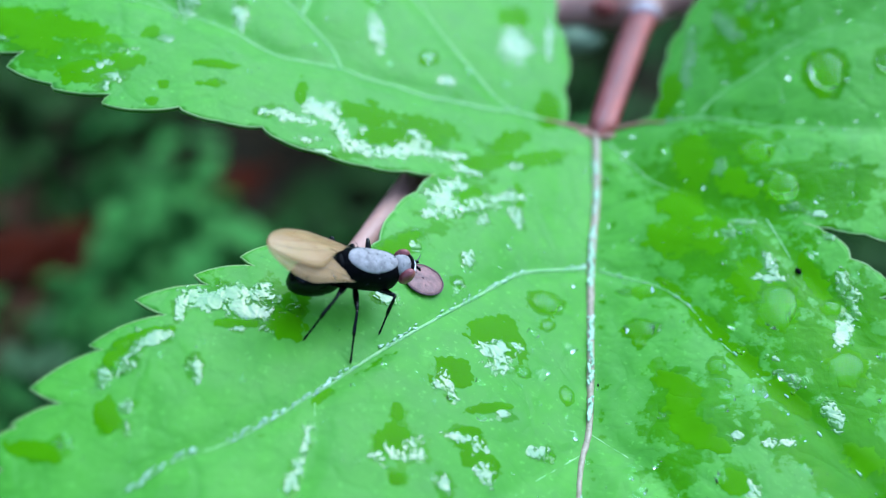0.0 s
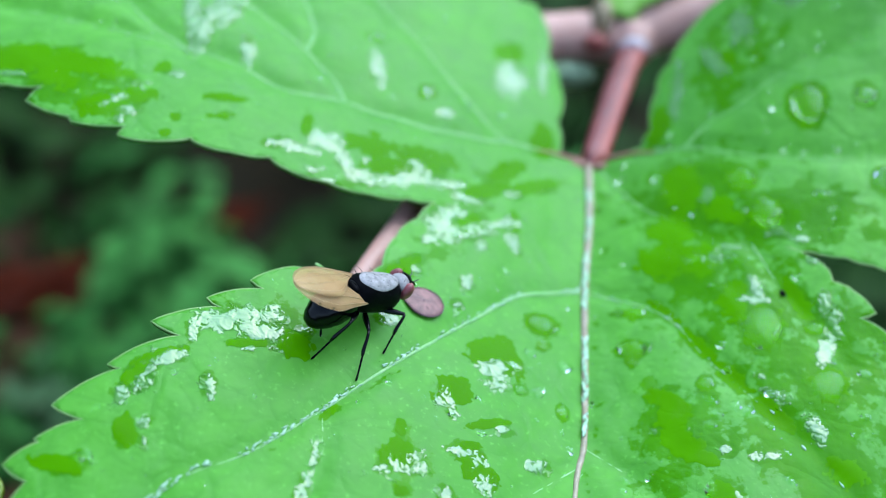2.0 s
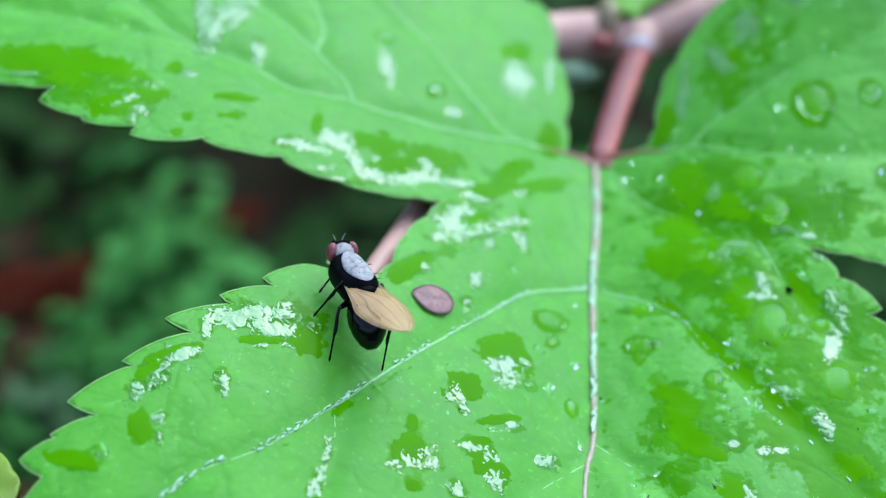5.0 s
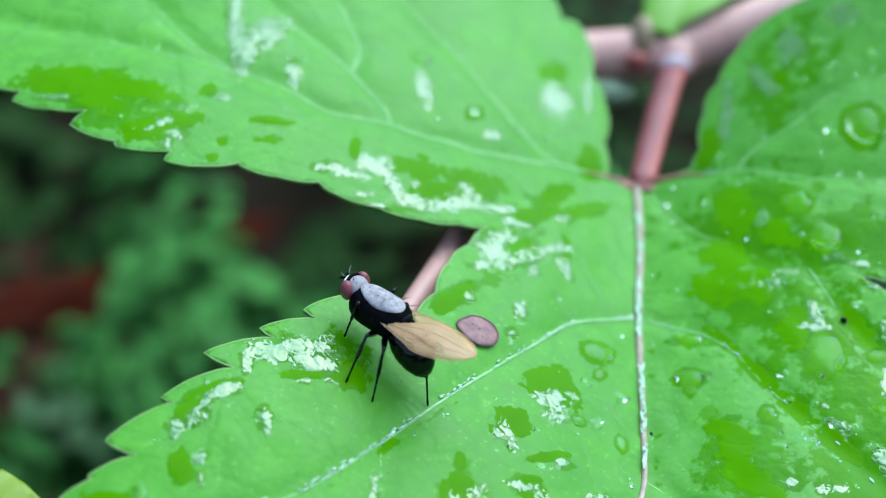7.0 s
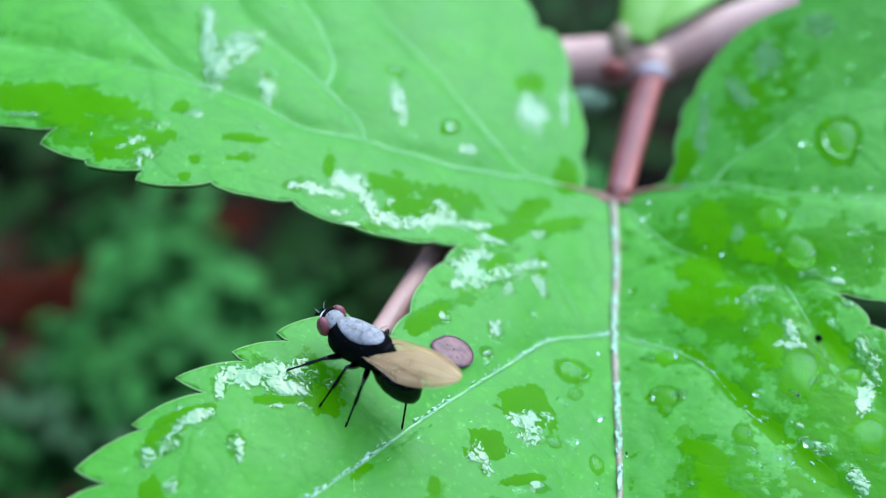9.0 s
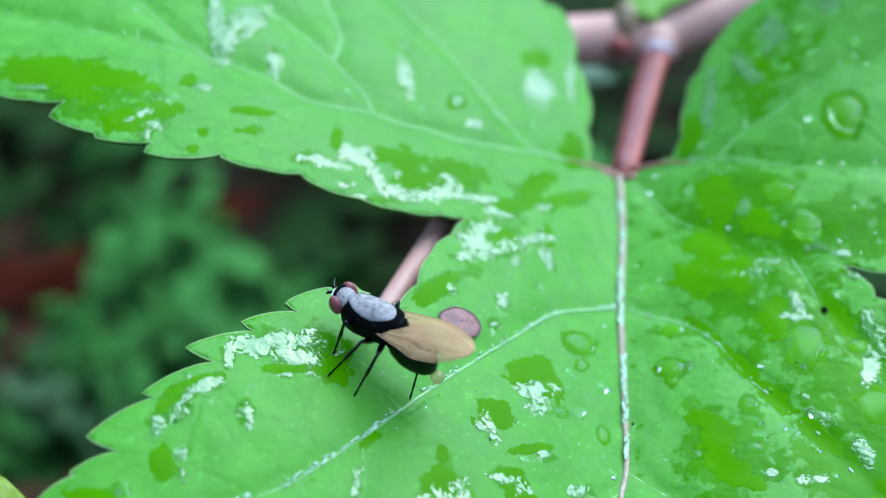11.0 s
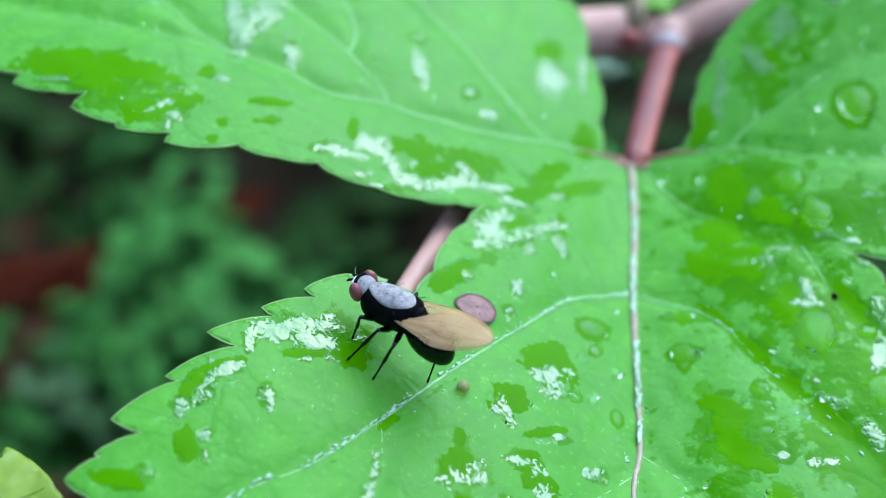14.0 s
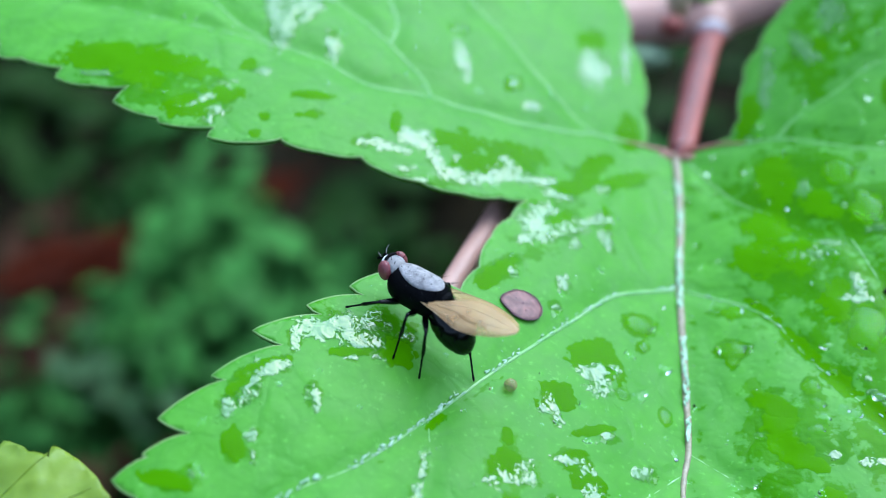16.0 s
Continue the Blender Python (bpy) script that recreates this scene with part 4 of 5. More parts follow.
# ---------------------------------------------------------------- young leaf, lower down
def build_young_leaf():
    def crease(x, y):
        return 2.6 + 0.12 * (x + 25) + 0.3 * noise.noise(Vector((x * 0.5, y * 0.5, 0))) + 0.16 * noise.noise(Vector((x * 1.3, y * 1.3, 4))) + 0.06 * noise.noise(Vector((x * 3.1, y * 3.1, 8)))

    leaf = thing("young_leaf", "yellow-green toothed young leaf beneath the large leaf", "leaf")
    pts = margin([(-21.7, -23.2), (-22.2, -22.55), (-23.0, -21.75), (-23.7, -21.25), (-24.3, -20.95), (-24.58, -20.93), (-24.5, -21.45), (-25.4, -21.15), (-26.05, -20.8), (-26.5, -20.7), (-26.65, -21.1), (-27.6, -20.6), (-28.4, -20.3), (-28.5, -20.9), (-30.5, -20.9), (-33, -23), (-33, -28), (-29, -32), (-24.5, -29), (-22, -26)], 0.05)
    if outline_sign(pts) < 0:
        pts = pts[::-1]
    blade = part("blade", blade_mesh(pts, crease, 0.22), LEAF_YOUNG, leaf)
    up_facing(blade)
    solid = blade.modifiers.new("thickness", "SOLIDIFY")
    solid.thickness, solid.offset = 0.2 * MM, -1
    for line in ([(-29, -27), (-26.6, -24.0), (-24.6, -21.3)], [(-27.6, -25.2), (-24.8, -23.9), (-22.6, -22.6)], [(-28, -26), (-28.2, -23), (-26.6, -21.0)]):
        run = [(p.x, p.y, crease(p.x, p.y) + 0.01) for p in spline([(x, y, 0) for x, y in line], 8)]
        part("vein", tube(run, 0.03, 6), LEAF_YOUNG, leaf)
    part("petiole", tube(spline([(-29, -27, 2.0), (-33, -30, -6), (-34, -31, -184)], 6), 0.5, 8), STEM_DULL, leaf)


build_young_leaf()


# ---------------------------------------------------------------- undergrowth far below
def bg_leaf(length, width, fold=0.25, droop=0.2):
    bm = bmesh.new()
    rows = []
    for i in range(13):
        u = i / 12
        w = width * math.sin(math.pi * u**0.8) ** 0.8 * 0.5 + 0.02
        z = -droop * length * u * u
        row = []
        for v in (-1, -0.6, -0.25, 0, 0.25, 0.6, 1):
            jag = 1 + (0.1 if i % 2 else -0.05) * (abs(v) == 1)
            row.append(bm.verts.new((u * length, v * w * jag, z + fold * abs(v) * w + 0.03 * width * noise.noise(Vector((u * 4, v * 2, length))))))
        rows.append(row)
    for a, b in zip(rows, rows[1:]):
        for k in range(6):
            bm.faces.new((a[k], b[k], b[k + 1], a[k + 1]))
    return bm


def build_undergrowth():
    gl = bmesh.new()
    n = 48
    ring = []
    levels = (0, 30, 60, 100, 160, 300, 1000, 8000, 100000, 2000000)
    for lv in levels:
        ring.append([gl.verts.new((lv * math.cos(2 * math.pi * k / n), 140 + lv * math.sin(2 * math.pi * k / n), -182 + (6 * noise.noise(Vector((lv * 0.05, k * 0.7, 0))) if lv < 400 else 0))) for k in range(n if lv else 1)])
    for k in range(n):
        gl.faces.new((ring[0][0], ring[1][k], ring[1][(k + 1) % n]))
    for a, b in zip(ring[1:], ring[2:]):
        for k in range(n):
            gl.faces.new((a[k], b[k], b[(k + 1) % n], a[(k + 1) % n]))
    ground = single("ground", gl, SOIL, "forest soil, shade put into its near-black colour", "ground", kind="structure")
    up_facing(ground)
    # unseen shrub ring, added to keep the low sky out of reflections
    wall = bmesh.new()
    base = []
    for lv in range(9):
        base.append([wall.verts.new(((2600 + 260 * noise.noise(Vector((math.cos(2 * math.pi * k / 96) * 4, math.sin(2 * math.pi * k / 96) * 4, lv * 0.5)))) * math.cos(2 * math.pi * k / 96), 2600 * math.sin(2 * math.pi * k / 96), -190 + lv * 80 + (60 * noise.noise(Vector((math.cos(2 * math.pi * k / 96) * 9, math.sin(2 * math.pi * k / 96) * 9, 3))) if lv == 8 else 0))) for k in range(96)])
    for a, b in zip(base, base[1:]):
        for k in range(96):
            wall.faces.new((a[k], a[(k + 1) % 96], b[(k + 1) % 96], b[k]))
    single("backdrop", wall, ADDED_HEDGE, "unseen dark green shrub wall added to block the low sky", "backdrop", kind="structure")
    rnd = random.Random(23)
    # x, y, z, spread, leaves, leaf length, material; placed along the camera's sight lines
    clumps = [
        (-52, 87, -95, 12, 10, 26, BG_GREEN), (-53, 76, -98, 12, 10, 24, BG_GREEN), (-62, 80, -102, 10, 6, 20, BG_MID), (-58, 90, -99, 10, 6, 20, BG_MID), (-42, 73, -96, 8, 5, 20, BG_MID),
        (-61, 62, -99, 8, 5, 16, BG_PALE), (-68, 53, -101, 9, 5, 18, BG_MID), (-62, 106, -97, 10, 6, 22, BG_MID), (-55, 99, -97, 10, 6, 22, BG_GREEN), (-28, 92, -98, 9, 6, 22, BG_SHADED),
        (-22, 87, -96, 9, 5, 22, BG_SHADED), (-48, 64, -98, 10, 5, 20, BG_MID), (8, 71, -56, 8, 6, 18, BG_GREEN), (9, 126, -71, 16, 6, 26, BG_SHADED), (42, 59, -69, 12, 5, 22, BG_SHADED), (-81, 102, -98, 12, 5, 22, BG_SHADED),
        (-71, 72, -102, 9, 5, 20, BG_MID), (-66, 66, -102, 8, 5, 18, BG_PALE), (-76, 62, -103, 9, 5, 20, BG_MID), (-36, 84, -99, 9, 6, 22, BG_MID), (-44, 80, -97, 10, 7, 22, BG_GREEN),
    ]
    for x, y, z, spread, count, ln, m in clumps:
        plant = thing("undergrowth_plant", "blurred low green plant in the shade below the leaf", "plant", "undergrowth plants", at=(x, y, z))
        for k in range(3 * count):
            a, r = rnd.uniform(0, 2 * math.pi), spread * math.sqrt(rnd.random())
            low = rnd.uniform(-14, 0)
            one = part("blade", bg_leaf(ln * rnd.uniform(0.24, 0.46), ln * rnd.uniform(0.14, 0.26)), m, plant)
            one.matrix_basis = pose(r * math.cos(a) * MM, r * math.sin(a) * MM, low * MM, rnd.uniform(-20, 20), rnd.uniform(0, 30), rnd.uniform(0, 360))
            part("stalk", tube([(r * math.cos(a), r * math.sin(a), low), (0.6 * r * math.cos(a), 0.6 * r * math.sin(a), low - 25), (0, 0, -182 - z)], 0.5, 5), BG_SHADED, plant)
    for x, y, z, ln, wd, turn, m in [(-68, 92, -104, 16, 9, 245, DEAD), (-73, 86, -104, 18, 10, 200, DEAD), (-70, 76, -107, 22, 13, 215, DEAD_BROWN), (-42, 105, -102, 12, 7, 220, DEAD), (-60, 46, -104, 18, 11, 230, DEAD_BROWN), (-55, 47, -106, 16, 9, 20, DEAD_BROWN), (-82, 100, -106, 26, 15, 270, DEAD_BROWN)]:
        leaf = thing("dead_leaf", "reddish brown dead leaf among the undergrowth", "leaf", "dead leaves", at=(x, y, z))
        part("blade", bg_leaf(ln, wd, 0.15, 0.05), m, leaf)
        part("midrib", tube([(ln * u, 0, -0.05 * ln * u * u + 0.2) for u in (-0.2, 0, 0.3, 0.6, 0.95)], [0.6, 0.55, 0.45, 0.3, 0.15], 6), m, leaf)
        leaf.rotation_euler = (0, radians(8), radians(turn))
    rnd = random.Random(11)
    bm = bmesh.new()
    for i in range(420):
        one = bg_leaf(rnd.uniform(16, 34), rnd.uniform(8, 17), 0.2, 0.2)
        m = pose(rnd.uniform(-230, 130), rnd.uniform(20, 330), rnd.uniform(-180, -160), rnd.uniform(-25, 25), rnd.uniform(-10, 35), rnd.uniform(0, 360))
        bmesh.ops.transform(one, matrix=m, verts=one.verts)
        tmp = bpy.data.meshes.new("tmp")
        one.to_mesh(tmp)
        one.free()
        bm.from_mesh(tmp)
        bpy.data.meshes.remove(tmp)
    single("leaf_litter", bm, BG_SHADED, "leaf litter and weeds on the soil, coloured dark for shade", "litter", kind="stuff")


build_undergrowth()


# ---------------------------------------------------------------- the fly
BODY_TILT = 19.8
THORAX = Matrix.Translation((0.36, 0, 1.78)) @ Matrix.Rotation(radians(BODY_TILT), 4, "Y")  # thorax axes in fly space, mm


def to_fly(bm):
    bmesh.ops.transform(bm, matrix=THORAX, verts=bm.verts)
    return bm


def bristles(rows, r=0.014):
    """Fine curved hairs from (root, way, length)."""
    bm = bmesh.new()
    for root, way, ln in rows:
        root, way = Vector(root), Vector(way).normalized()
        back = Vector((-0.35, 0, -0.1)) * ln
        tube([root, root + way * ln * 0.5 + back * 0.2, root + way * ln + back], [r, r * 0.75, r * 0.2], 5, True, 1.0, bm)
    return bm


LEG_DATA = {  # hip in fly space, femur, shin (tibia with tarsus), way in which the knee points
    "fore": ((0.44, 0.34, 0.34), 1.18, 1.80, (0.5, 1.0, 0.1)),
    "mid": ((-0.22, 0.38, 0.40), 1.05, 2.02, (0.05, 0.6, 1.0)),
    "hind": ((-0.60, 0.38, 0.60), 1.35, 2.20, (-0.3, 0.6, 1.0)),
}


def barrel(u):
    """Girth of the thorax along its length: full in the middle, blunt at both ends."""
    return max(0.0, 1 - abs(u) ** 4.4) ** 0.46


def blunt(p):
    k = barrel(p.x) / max(1e-4, math.sqrt(max(0.0, 1 - p.x * p.x)))
    return Vector((p.x, p.y * k, p.z * k))


def shield_z(x, y):
    return -0.80 + 0.82 * math.sqrt(max(0.0, barrel((x - 0.11) / 1.35) ** 2 - (y / 0.78) ** 2))


def build_fly():
    fly = thing("fly", "small black fly with silvery thorax, red eyes and amber wings", "fly")
    part("thorax", to_fly(ball((0.11, 0, -0.80), (1.35, 0.78, 0.82), Matrix.Identity(3), 40, 30, blunt)), BLACK_MATT, fly, "glossy black thorax")
    # silvery shield on the back: an oval cap with a rounded edge
    cap = bmesh.new()
    seg, rings = 36, []
    for lv in (0, 0.25, 0.5, 0.72, 0.88, 0.97, 1.0):
        ring = []
        for k in range(seg if lv else 1):
            a = 2 * math.pi * k / seg
            x, y = 0.05 + 1.06 * lv * math.cos(a), 0.55 * lv * math.sin(a) * (1 - 0.10 * math.cos(a))
            z = shield_z(x, y) + 0.03 - (0.06 if lv == 1.0 else 0)
            ring.append(cap.verts.new((x, y, z + 0.012 * noise.noise(Vector((x * 5, y * 5, 0))))))
        rings.append(ring)
    for k in range(seg):
        cap.faces.new((rings[0][0], rings[1][k], rings[1][(k + 1) % seg]))
    for a, b in zip(rings[1:], rings[2:]):
        for k in range(seg):
            cap.faces.new((a[k], b[k], b[(k + 1) % seg], a[(k + 1) % seg]))
    shield = part("scutum", to_fly(cap), GREY, fly, "silver-grey dusted shield with dark dots")
    dots = bmesh.new()
    for x, y in ((0.92, 0.14), (0.72, -0.16), (0.52, 0.16), (0.40, -0.18), (0.16, 0.15), (0.05, -0.17), (-0.22, 0.18), (-0.30, -0.16), (-0.62, 0.2), (-0.66, -0.18), (0.3, 0.36), (0.22, -0.37), (-0.3, 0.40), (-0.35, -0.40), (0.7, 0.02), (-0.1, 0.01)):
        z = shield_z(x, y) + 0.03
        ball((x, y, z + 0.005), (0.036, 0.015, 0.008), None, 8, 5, None, dots)
    part("dots", to_fly(dots), BLACK_MATT, shield)
    part("scutellum", to_fly(ball((-1.16, 0, -0.46), (0.20, 0.34, 0.15), None, 16, 10)), BLACK_MATT, fly)
    # abdomen: a drooping ovoid with faint rings
    axis0, axis1 = Vector((-0.72, 0, -0.80)), Vector((-2.40, 0, -2.42))
    way = (axis1 - axis0).normalized()
    up = Vector((-way.z, 0, way.x))
    ab = bmesh.new()
    rings, seg, count = [], 24, 26
    for i in range(count):
        u = i / (count - 1)
        r = 0.87 * (math.sin(math.pi * min(1, (0.13 + 0.80 * u)) ** 1.05)) ** 0.72 * (1 - 0.10 * u)
        if u > 0.93:
            r *= 1 - 4.0 * (u - 0.93)
        r *= 1 - 0.025 * (math.sin(u * 5 * 2 * math.pi) > 0.85)
        c = axis0.lerp(axis1, u) - up * 0.10 * math.sin(math.pi * u)
        rings.append([ab.verts.new(c + Vector((0, 1, 0)) * r * 0.98 * math.cos(2 * math.pi * k / seg) + up * r * 0.94 * math.sin(2 * math.pi * k / seg)) for k in range(seg)])
    for a, b in zip(rings, rings[1:]):
        for k in range(seg):
            ab.faces.new((a[k], a[(k + 1) % seg], b[(k + 1) % seg], b[k]))
    ab.faces.new(rings[0][::-1])
    ab.faces.new(rings[-1])
    part("abdomen", to_fly(ab), BLACK, fly, "shiny black egg-shaped abdomen")
    # head
    head = part("head", to_fly(ball((1.40, 0, -0.30), (0.46, 0.46, 0.42), None, 22, 16, lambda p: Vector((p.x * (1 - 0.12 * p.z), p.y, p.z)))), WHITE_DUST, fly, "pale dusted head")
    part("neck", to_fly(ball((1.20, 0, -0.50), (0.24, 0.40, 0.32), None, 14, 10)), BLACK_MATT, fly)
    for side in (1, -1):
        part("eye", to_fly(ball((1.52, side * 0.43, -0.32), (0.31, 0.24, 0.42), Matrix.Rotation(radians(-18 * side), 3, "Z"), 22, 16)), EYE, head, "dull red compound eye")
    for name, lift, wide, r, m, note in (("brow_band", 58, 0.30, 0.075, BLACK_MATT, "black band across the brow"), ("face_stripe", 33, 0.31, 0.065, WHITE, "white stripe over the face")):
        line = []
        for k in range(11):
            y = wide * (k / 5 - 1)
            q = math.sqrt(1 - (y / 0.50) ** 2)
            line.append((1.41 + 0.49 * math.cos(radians(lift)) * q, y, -0.30 + 0.44 * math.sin(radians(lift)) * q))
        part(name, to_fly(tube(line, r, 8)), m, head, note)
    part("mouth", to_fly(ball((1.66, 0, -0.62), (0.20, 0.20, 0.18), None, 12, 8)), BLACK_MATT, head)
    for side in (1, -1):
        feeler = to_fly(tube(spline([(1.80, side * 0.09, -0.12), (1.92, side * 0.12, -0.08), (2.06, side * 0.16, -0.14), (2.16, side * 0.18, -0.22)], 5), [0.03, 0.034, 0.038, 0.042, 0.046, 0.05, 0.053, 0.055, 0.056, 0.056, 0.055, 0.053, 0.05, 0.045, 0.035, 0.02], 8))
        horn = part("antenna", feeler, BLACK_MATT, head)
        part("arista", to_fly(tube(spline([(1.96, side * 0.13, -0.06), (2.02, side * 0.22, 0.12), (1.98, side * 0.30, 0.28)], 5), [0.022] * 6 + [0.016, 0.012, 0.009, 0.006, 0.004], 5)), WHITE_DUST, horn)
    hairs = []
    for side in (1, -1):
        hairs += [((1.40, side * 0.2, 0.12), (0.2, side * 0.1, 1), 0.28), ((1.2, side * 0.25, 0.05), (-0.2, side * 0.2, 1), 0.26), ((-0.9, side * 0.35, -0.2), (-0.7, side * 0.2, 0.8), 0.5), ((-1.3, side * 0.15, -0.25), (-1, side * 0.1, 0.7), 0.55),
                  ((-0.4, side * 0.52, -0.25), (-0.4, side * 0.8, 0.5), 0.36), ((0.3, side * 0.55, -0.25), (-0.3, side * 0.9, 0.4), 0.3), ((0.0, side * 0.60, -0.6), (-0.4, side * 1, 0.1), 0.3), ((-0.5, side * 0.58, -0.5), (-0.6, side * 0.9, 0.1), 0.34)]
    part("bristles", to_fly(bristles(hairs)), BLACK, fly)
    wings = {}
    # wings lie over each other along the back
    for side in (1, -1):
        wing = bmesh.new()
        rows, lift = [], 0.0 if side > 0 else -0.07
        n = 26
        root, tip = Vector((-0.45, side * 0.60, -0.46)), Vector((-4.46, 0, -0.28))
        along = tip - root
        for i in range(n + 1):
            u = math.sin(0.5 * math.pi * i / n) ** 1.15
            swell = min(1.0, max(0.0, (u - 0.01) / 0.48)) ** 0.8 * (1 - max(0.0, (u - 0.50) / 0.50) ** 2.0) ** 0.62 if u < 1 else 0.0
            late = min(1.0, max(0.0, (u - 0.10) / 0.35))
            fore = 0.10 + (0.87 - 0.36 * (1 - u)) * swell
            hind = 0.06 + (0.70 + 0.40 * (1 - u)) * swell * late * late * (3 - 2 * late)
            if i == n:
                fore = hind = 0.05
            row = []
            for v in (-1, -0.75, -0.5, -0.25, 0, 0.25, 0.5, 0.75, 1):
                off = fore * v if v > 0 else hind * v
                y = side * off
                p = root + along * u + Vector((0, y, 0))
                p.z += lift + 0.10 * math.sin(math.pi * u) - 0.26 * max(0, side * p.y) ** 2 + 0.015 * math.sin(v * 9 + u * 2)
                row.append(wing.verts.new(p))
            rows.append(row)
        for a, b in zip(rows, rows[1:]):
            for k in range(8):
                wing.faces.new((a[k], b[k], b[k + 1], a[k + 1]))
        grid = [[v.co.copy() for v in row] for row in rows]
        sheet = part("wing", to_fly(wing), WING, fly, "translucent amber wing")
        wings[side] = sheet
        solid = sheet.modifiers.new("thickness", "SOLIDIFY")
        solid.thickness, solid.offset = 0.012 * MM, 0
        for col, stop in ((8, 22), (7, 24), (5, 25), (3, 24), (1, 18)):
            line = [grid[i][col] + Vector((0, 0, 0.012)) for i in range(stop + 1)]
            part("wing_vein", to_fly(tube(line, [0.010 * (1 - 0.6 * i / stop) for i in range(stop + 1)], 5)), WING_VEIN, sheet)
    legs = {}
    for kind, (hip, femur, shin, knee) in LEG_DATA.items():
        for side in (1, -1):
            n = 9
            thigh = tube([(femur * k / (n - 1), 0, 0) for k in range(n)], [0.075, 0.105, 0.125, 0.13, 0.125, 0.115, 0.10, 0.085, 0.07], 10)
            leg = part("leg", thigh, BLACK, fly, "slender black leg")
            cut = shin * 0.50
            calf = part("tibia", tube([(cut * k / 6, 0, 0.02 * math.sin(k)) for k in range(7)], [0.06, 0.062, 0.066, 0.07, 0.075, 0.08, 0.06], 8), BLACK, leg)
            left = shin - cut
            toes = tube([(left * k / 10, 0, 0) for k in range(11)], [0.046, 0.036, 0.045, 0.035, 0.043, 0.034, 0.04, 0.033, 0.044, 0.05, 0.022], 8)
            foot = part("tarsus", toes, BLACK_MATT, leg)
            legs[kind, side] = (leg, calf, foot)
    return fly, legs, wings


FLY, LEGS, WINGS = build_fly()
DROP = single("amber_droplet", ball((0, 0, 0), (0.27, 0.27, 0.25), None, 20, 14), AMBER, "round amber droplet of liquid from the fly", "droplet")

# ---------------------------------------------------------------- what moves
# seconds, place of the fly's body (mm), heading, nose up, lean
FLY_ROWS = [
    (0, -9.84, -14.32, 4.29, 19.8, -7.55, 12.92), (0.5, -9.92, -14.15, 4.21, 22.88, -7.04, 13.89), (1.0, -9.8, -14.41, 4.15, 30.66, -7.84, 6.47), (1.5, -9.84, -14.34, 4.0, 37.44, -11.04, 6.64),
    (2.0, -9.87, -14.35, 4.02, 40.42, -13.23, 8.12), (2.5, -9.84, -14.54, 4.25, 60.06, -8.28, 10.29), (3.0, -10.12, -14.4, 4.53, 75.29, -1.22, 27.47), (3.5, -10.26, -14.37, 4.45, 85.55, 1.27, 27.54),
    (4.0, -10.44, -14.48, 4.5, 95.21, 4.16, 24.41), (4.7, -10.64, -14.53, 4.57, 107.98, 6.95, 18.56), (5.5, -11.11, -14.59, 4.68, 127.18, 11.48, 11.22), (6.3, -11.47, -14.65, 4.76, 141.37, 16.22, 6.18),
    (6.5, -11.46, -14.65, 4.76, 141.22, 16.1, 5.6), (7.0, -11.39, -14.67, 4.77, 139.83, 15.22, 8.51), (7.5, -11.46, -14.71, 4.68, 138.35, 12.15, 11.92), (8.5, -11.05, -14.99, 4.83, 145.32, 12.79, 4.31),
    (9.0, -10.97, -15.09, 4.82, 145.89, 11.32, 2.79), (10.2, -10.79, -15.18, 4.76, 148.16, 10.64, -1.3), (11.5, -10.64, -15.18, 4.68, 150.0, 9.94, -4.62), (12.0, -10.59, -15.4, 4.85, 150.41, 10.5, -5.51),
    (13.0, -10.59, -15.47, 4.85, 148.54, 10.33, -3.3), (14.0, -10.66, -15.54, 4.88, 147.26, 10.95, -0.38), (14.5, -11.32, -15.0, 4.82, 140.42, 13.96, 10.35), (15.0, -11.57, -14.91, 4.75, 139.38, 13.67, 15.97),
    (16.0, -11.62, -15.05, 4.99, 141.09, 13.6, 9.73),
]
# where each foot stands: (from, until, x, y)
FEET = {
    ("fore", -1): [(0, 2.6, -8.85, -15.78), (2.9, 4.6, -10.3, -12.9), (5.2, 16, -11.5, -13.0)],
    ("mid", -1): [(0, 2.25, -9.73, -17.37), (2.45, 4.8, -9.2, -16.26), (5.4, 16, -10.2, -13.6)],
    ("hind", -1): [(0, 2.0, -11.5, -17.05), (2.35, 4.4, -10.12, -17.82), (5.0, 16, -9.22, -16.87)],
    ("fore", 1): [(0, 1.9, -9.4, -12.7), (2.4, 4.6, -10.7, -12.8), (5.2, 6.95, -12.6, -15.02), (7.3, 9.6, -13.7, -15.68), (10.4, 14.2, -12.23, -15.9), (14.45, 16, -14.35, -15.07)],
    ("mid", 1): [(0, 1.9, -11.0, -13.0), (2.3, 4.9, -12.13, -15.42), (5.5, 16, -12.33, -16.93)],
    ("hind", 1): [(0, 1.4, -11.8, -13.7), (2.0, 3.5, -11.3, -15.9), (3.8, 4.5, -11.19, -16.33), (5.1, 16, -11.28, -17.50)],
}


def eased(rows, t):
    """The row at t, between its neighbours, with no overshoot."""
    if t <= rows[0][0]:
        return rows[0][1:]
    for a, b in zip(rows, rows[1:]):
        if t <= b[0]:
            u = (t - a[0]) / (b[0] - a[0])
            return [p + (q - p) * u for p, q in zip(a[1:], b[1:])]
    return rows[-1][1:]


def body_at(t):
    x, y, z, yaw, up, lean = eased(FLY_ROWS, t)
    return pose(x * MM, y * MM, z * MM, lean, -up, yaw)


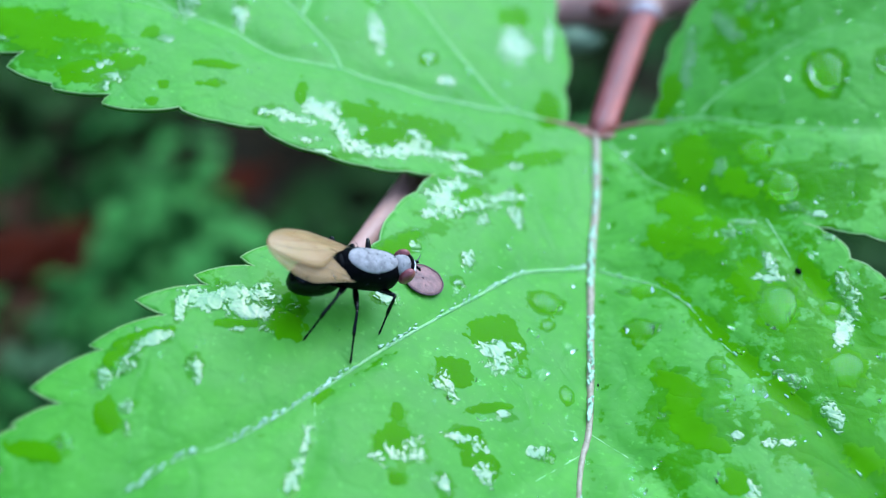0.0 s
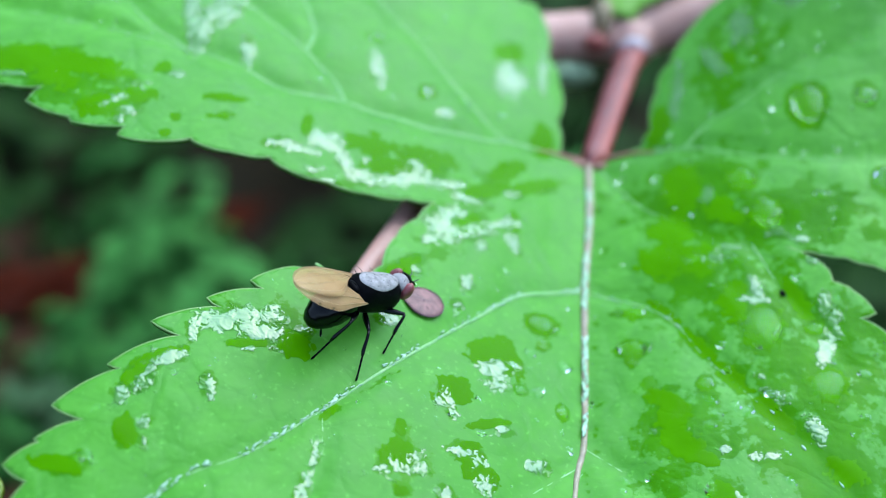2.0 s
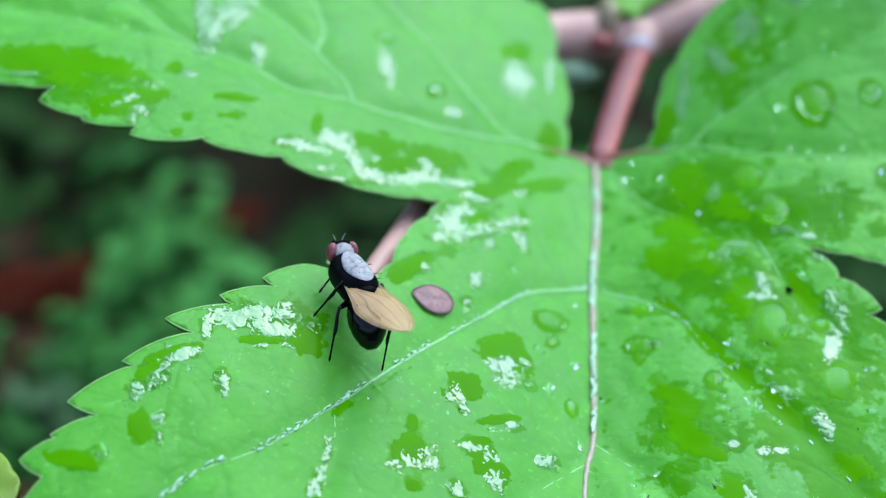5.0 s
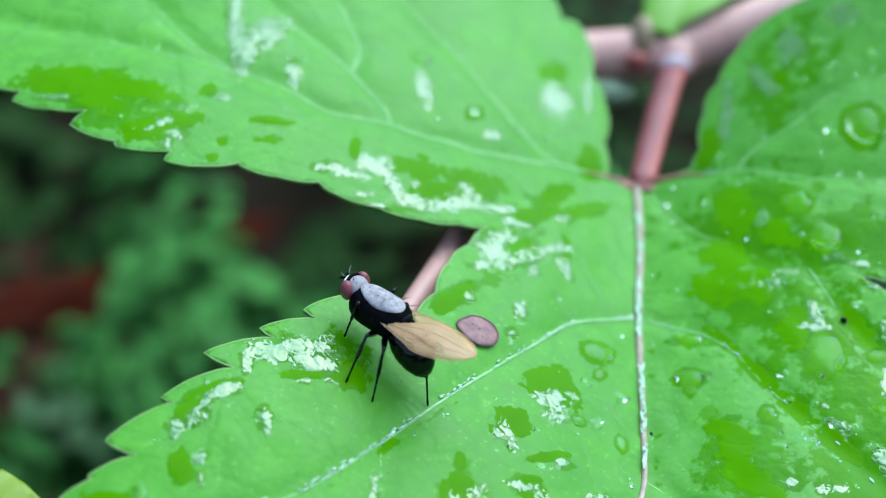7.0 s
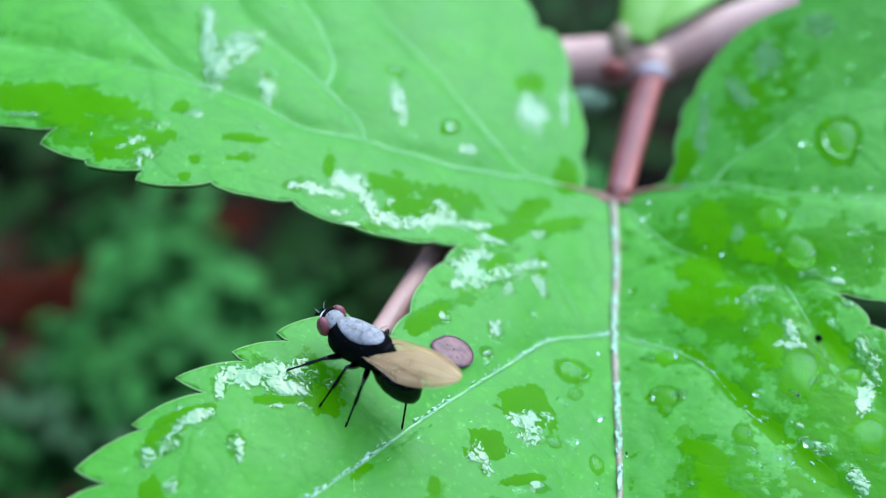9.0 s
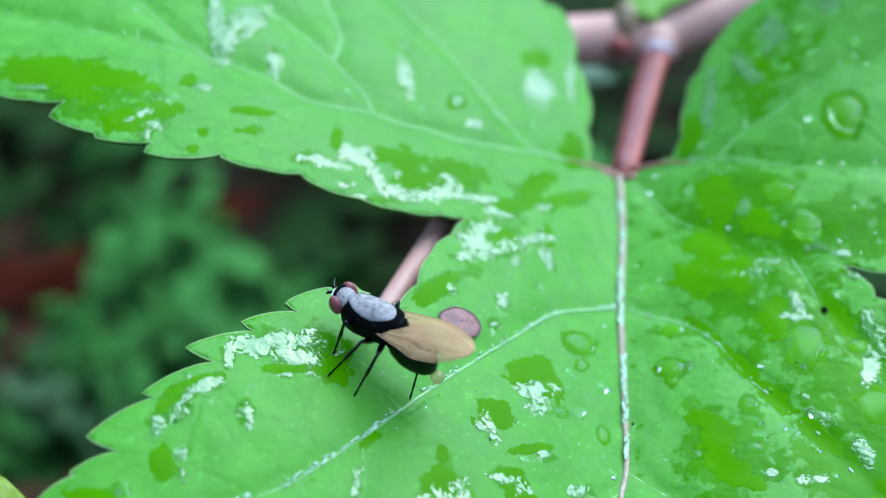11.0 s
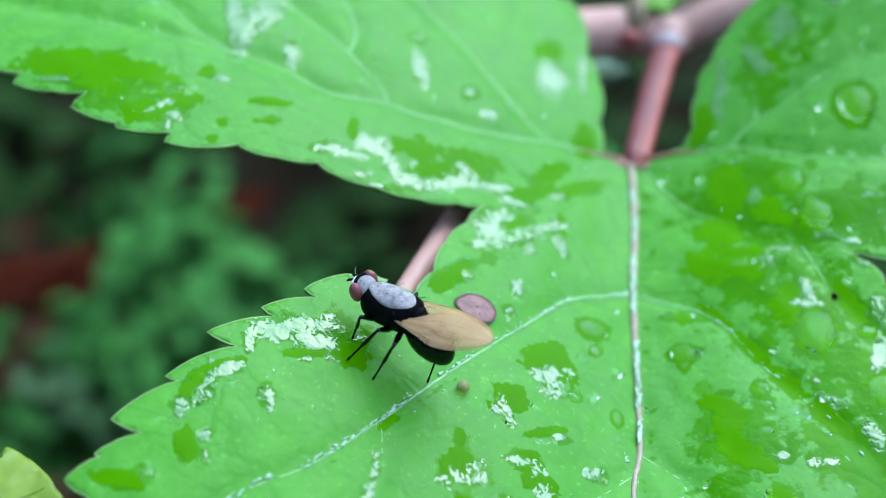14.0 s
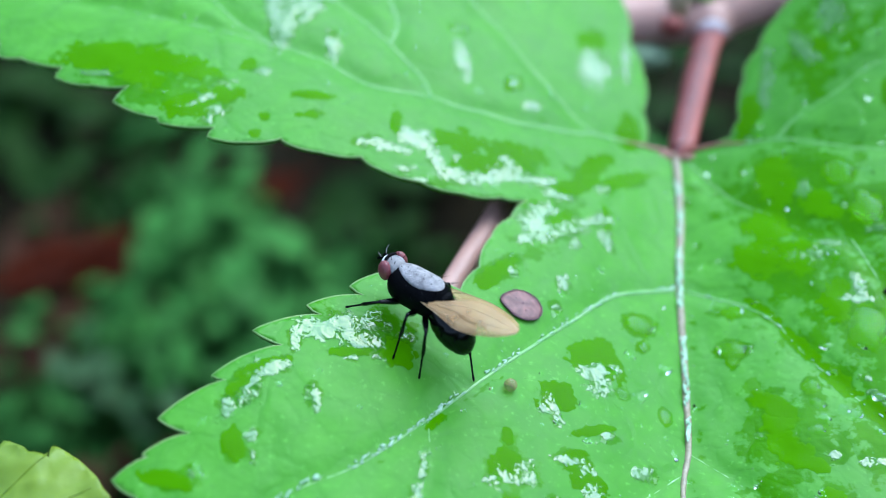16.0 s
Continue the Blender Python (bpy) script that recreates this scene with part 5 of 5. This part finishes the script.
def foot_at(key, t):
    stands = FEET[key]
    for a, b in zip(stands, stands[1:]):
        if a[1] < t < b[0]:
            u = (t - a[1]) / (b[0] - a[1])
            w = u * u * (3 - 2 * u)
            x, y = a[2] + (b[2] - a[2]) * w, a[3] + (b[3] - a[3]) * w
            return on_blade(x, y, 0.05 + 0.5 * math.sin(math.pi * u))
    for a, b, x, y in stands:
        if t <= b:
            return on_blade(x, y, 0.05)
    return on_blade(*stands[-1][2:], 0.05)


def along(origin, way, hint):
    """A pose at origin whose x axis points along way."""
    x = Vector(way).normalized()
    y = Vector(hint).cross(x).normalized()
    z = x.cross(y)
    m = Matrix((x, y, z)).transposed().to_4x4()
    return Matrix.Translation(Vector(origin)) @ m


def motions():
    times = [0.25 * k for k in range(65)]
    walk(FLY, [(t, body_at(t)) for t in times])
    for (kind, side), (leg, calf, foot) in LEGS.items():
        hip, femur, shin, knee = LEG_DATA[kind]
        hip = Vector((hip[0], hip[1] * side, hip[2]))
        pole = Vector((knee[0], knee[1] * side, knee[2]))
        leg_rows, calf_rows, foot_rows = [], [], []
        for t in times:
            if kind == "fore":  # the far knee is kept low so the body hides it from the camera
                turned = min(1.0, max(0.0, (t - 4.5) / 1.2))
                pole.z = 0.1 - 0.8 * (1 - turned if side > 0 else turned)
            goal = body_at(t).inverted() @ (foot_at((kind, side), t) * MM) / MM
            d = goal - hip
            reach = min(max(d.length, abs(femur - shin) + 0.05), femur + shin - 0.02)
            w = d.normalized()
            a = (femur**2 - shin**2 + reach**2) / (2 * reach)
            off = (pole - w * pole.dot(w)).normalized() * math.sqrt(max(0.0, femur**2 - a * a))
            joint = hip + w * a + off
            end = hip + w * reach
            m1 = along(hip * MM, joint - hip, (0, side, 0.3))
            m2 = along(joint * MM, end - joint, (0, side, 0.3))
            rel = m1.inverted() @ m2
            leg_rows.append((t, m1))
            calf_rows.append((t, rel))
            foot_rows.append((t, rel @ Matrix.Translation((shin * 0.5 * MM, 0, 0))))
        walk(leg, leg_rows)
        walk(calf, calf_rows)
        walk(foot, foot_rows)
    # seconds, degrees up, out and rolled
    raised = [(0, 6, 0, 0), (0.5, 5, 0, 0), (1.0, 2, 0, 0), (1.5, 0, 0, 0), (2.0, 0, 0, 5), (2.5, 4, 0, 8), (3.0, 4, 0, -6), (3.5, 2.5, 0, -9), (4.0, 1.5, 0, -5), (4.7, 1, 0, -3), (6.0, 0.5, 0, 0), (16, 0.4, 0, 0)]
    middle = THORAX @ Matrix.Translation((0, 0, -0.40))
    for side, sheet in WINGS.items():
        hinge = THORAX @ Vector((-0.45, side * 0.6, -0.46)) * MM
        rows = []
        for t in times:
            up, out, roll = eased(raised, t)
            turn = Matrix.Translation(hinge) @ pose(0, 0, 0, 0, up, -side * out) @ Matrix.Translation(-hinge)
            over = middle @ pose(0, 0, 0, roll, 0, 0) @ middle.inverted()
            over.translation *= MM
            rows.append((t, over @ turn))
        walk(sheet, rows)
    inside, tip = Vector((-1.55, 0, 0.95)) * MM, Vector((-2.93, 0.02, 0.16)) * MM
    rows = []
    for t in times:
        if t < 9.5:
            p = body_at(t) @ inside
        elif t < 10.75:
            u = (t - 9.5) / 1.25
            p = body_at(t) @ inside.lerp(tip, u)
        elif t <= 12.5:
            p = body_at(t) @ tip
        else:
            p = on_blade(-7.85, -16.8, 0.2) * MM
        if t == 12.75:
            p = on_blade(-7.95, -16.4, 0.45) * MM
        rows.append((t, Matrix.Translation(p)))
    walk(DROP, rows)


motions()
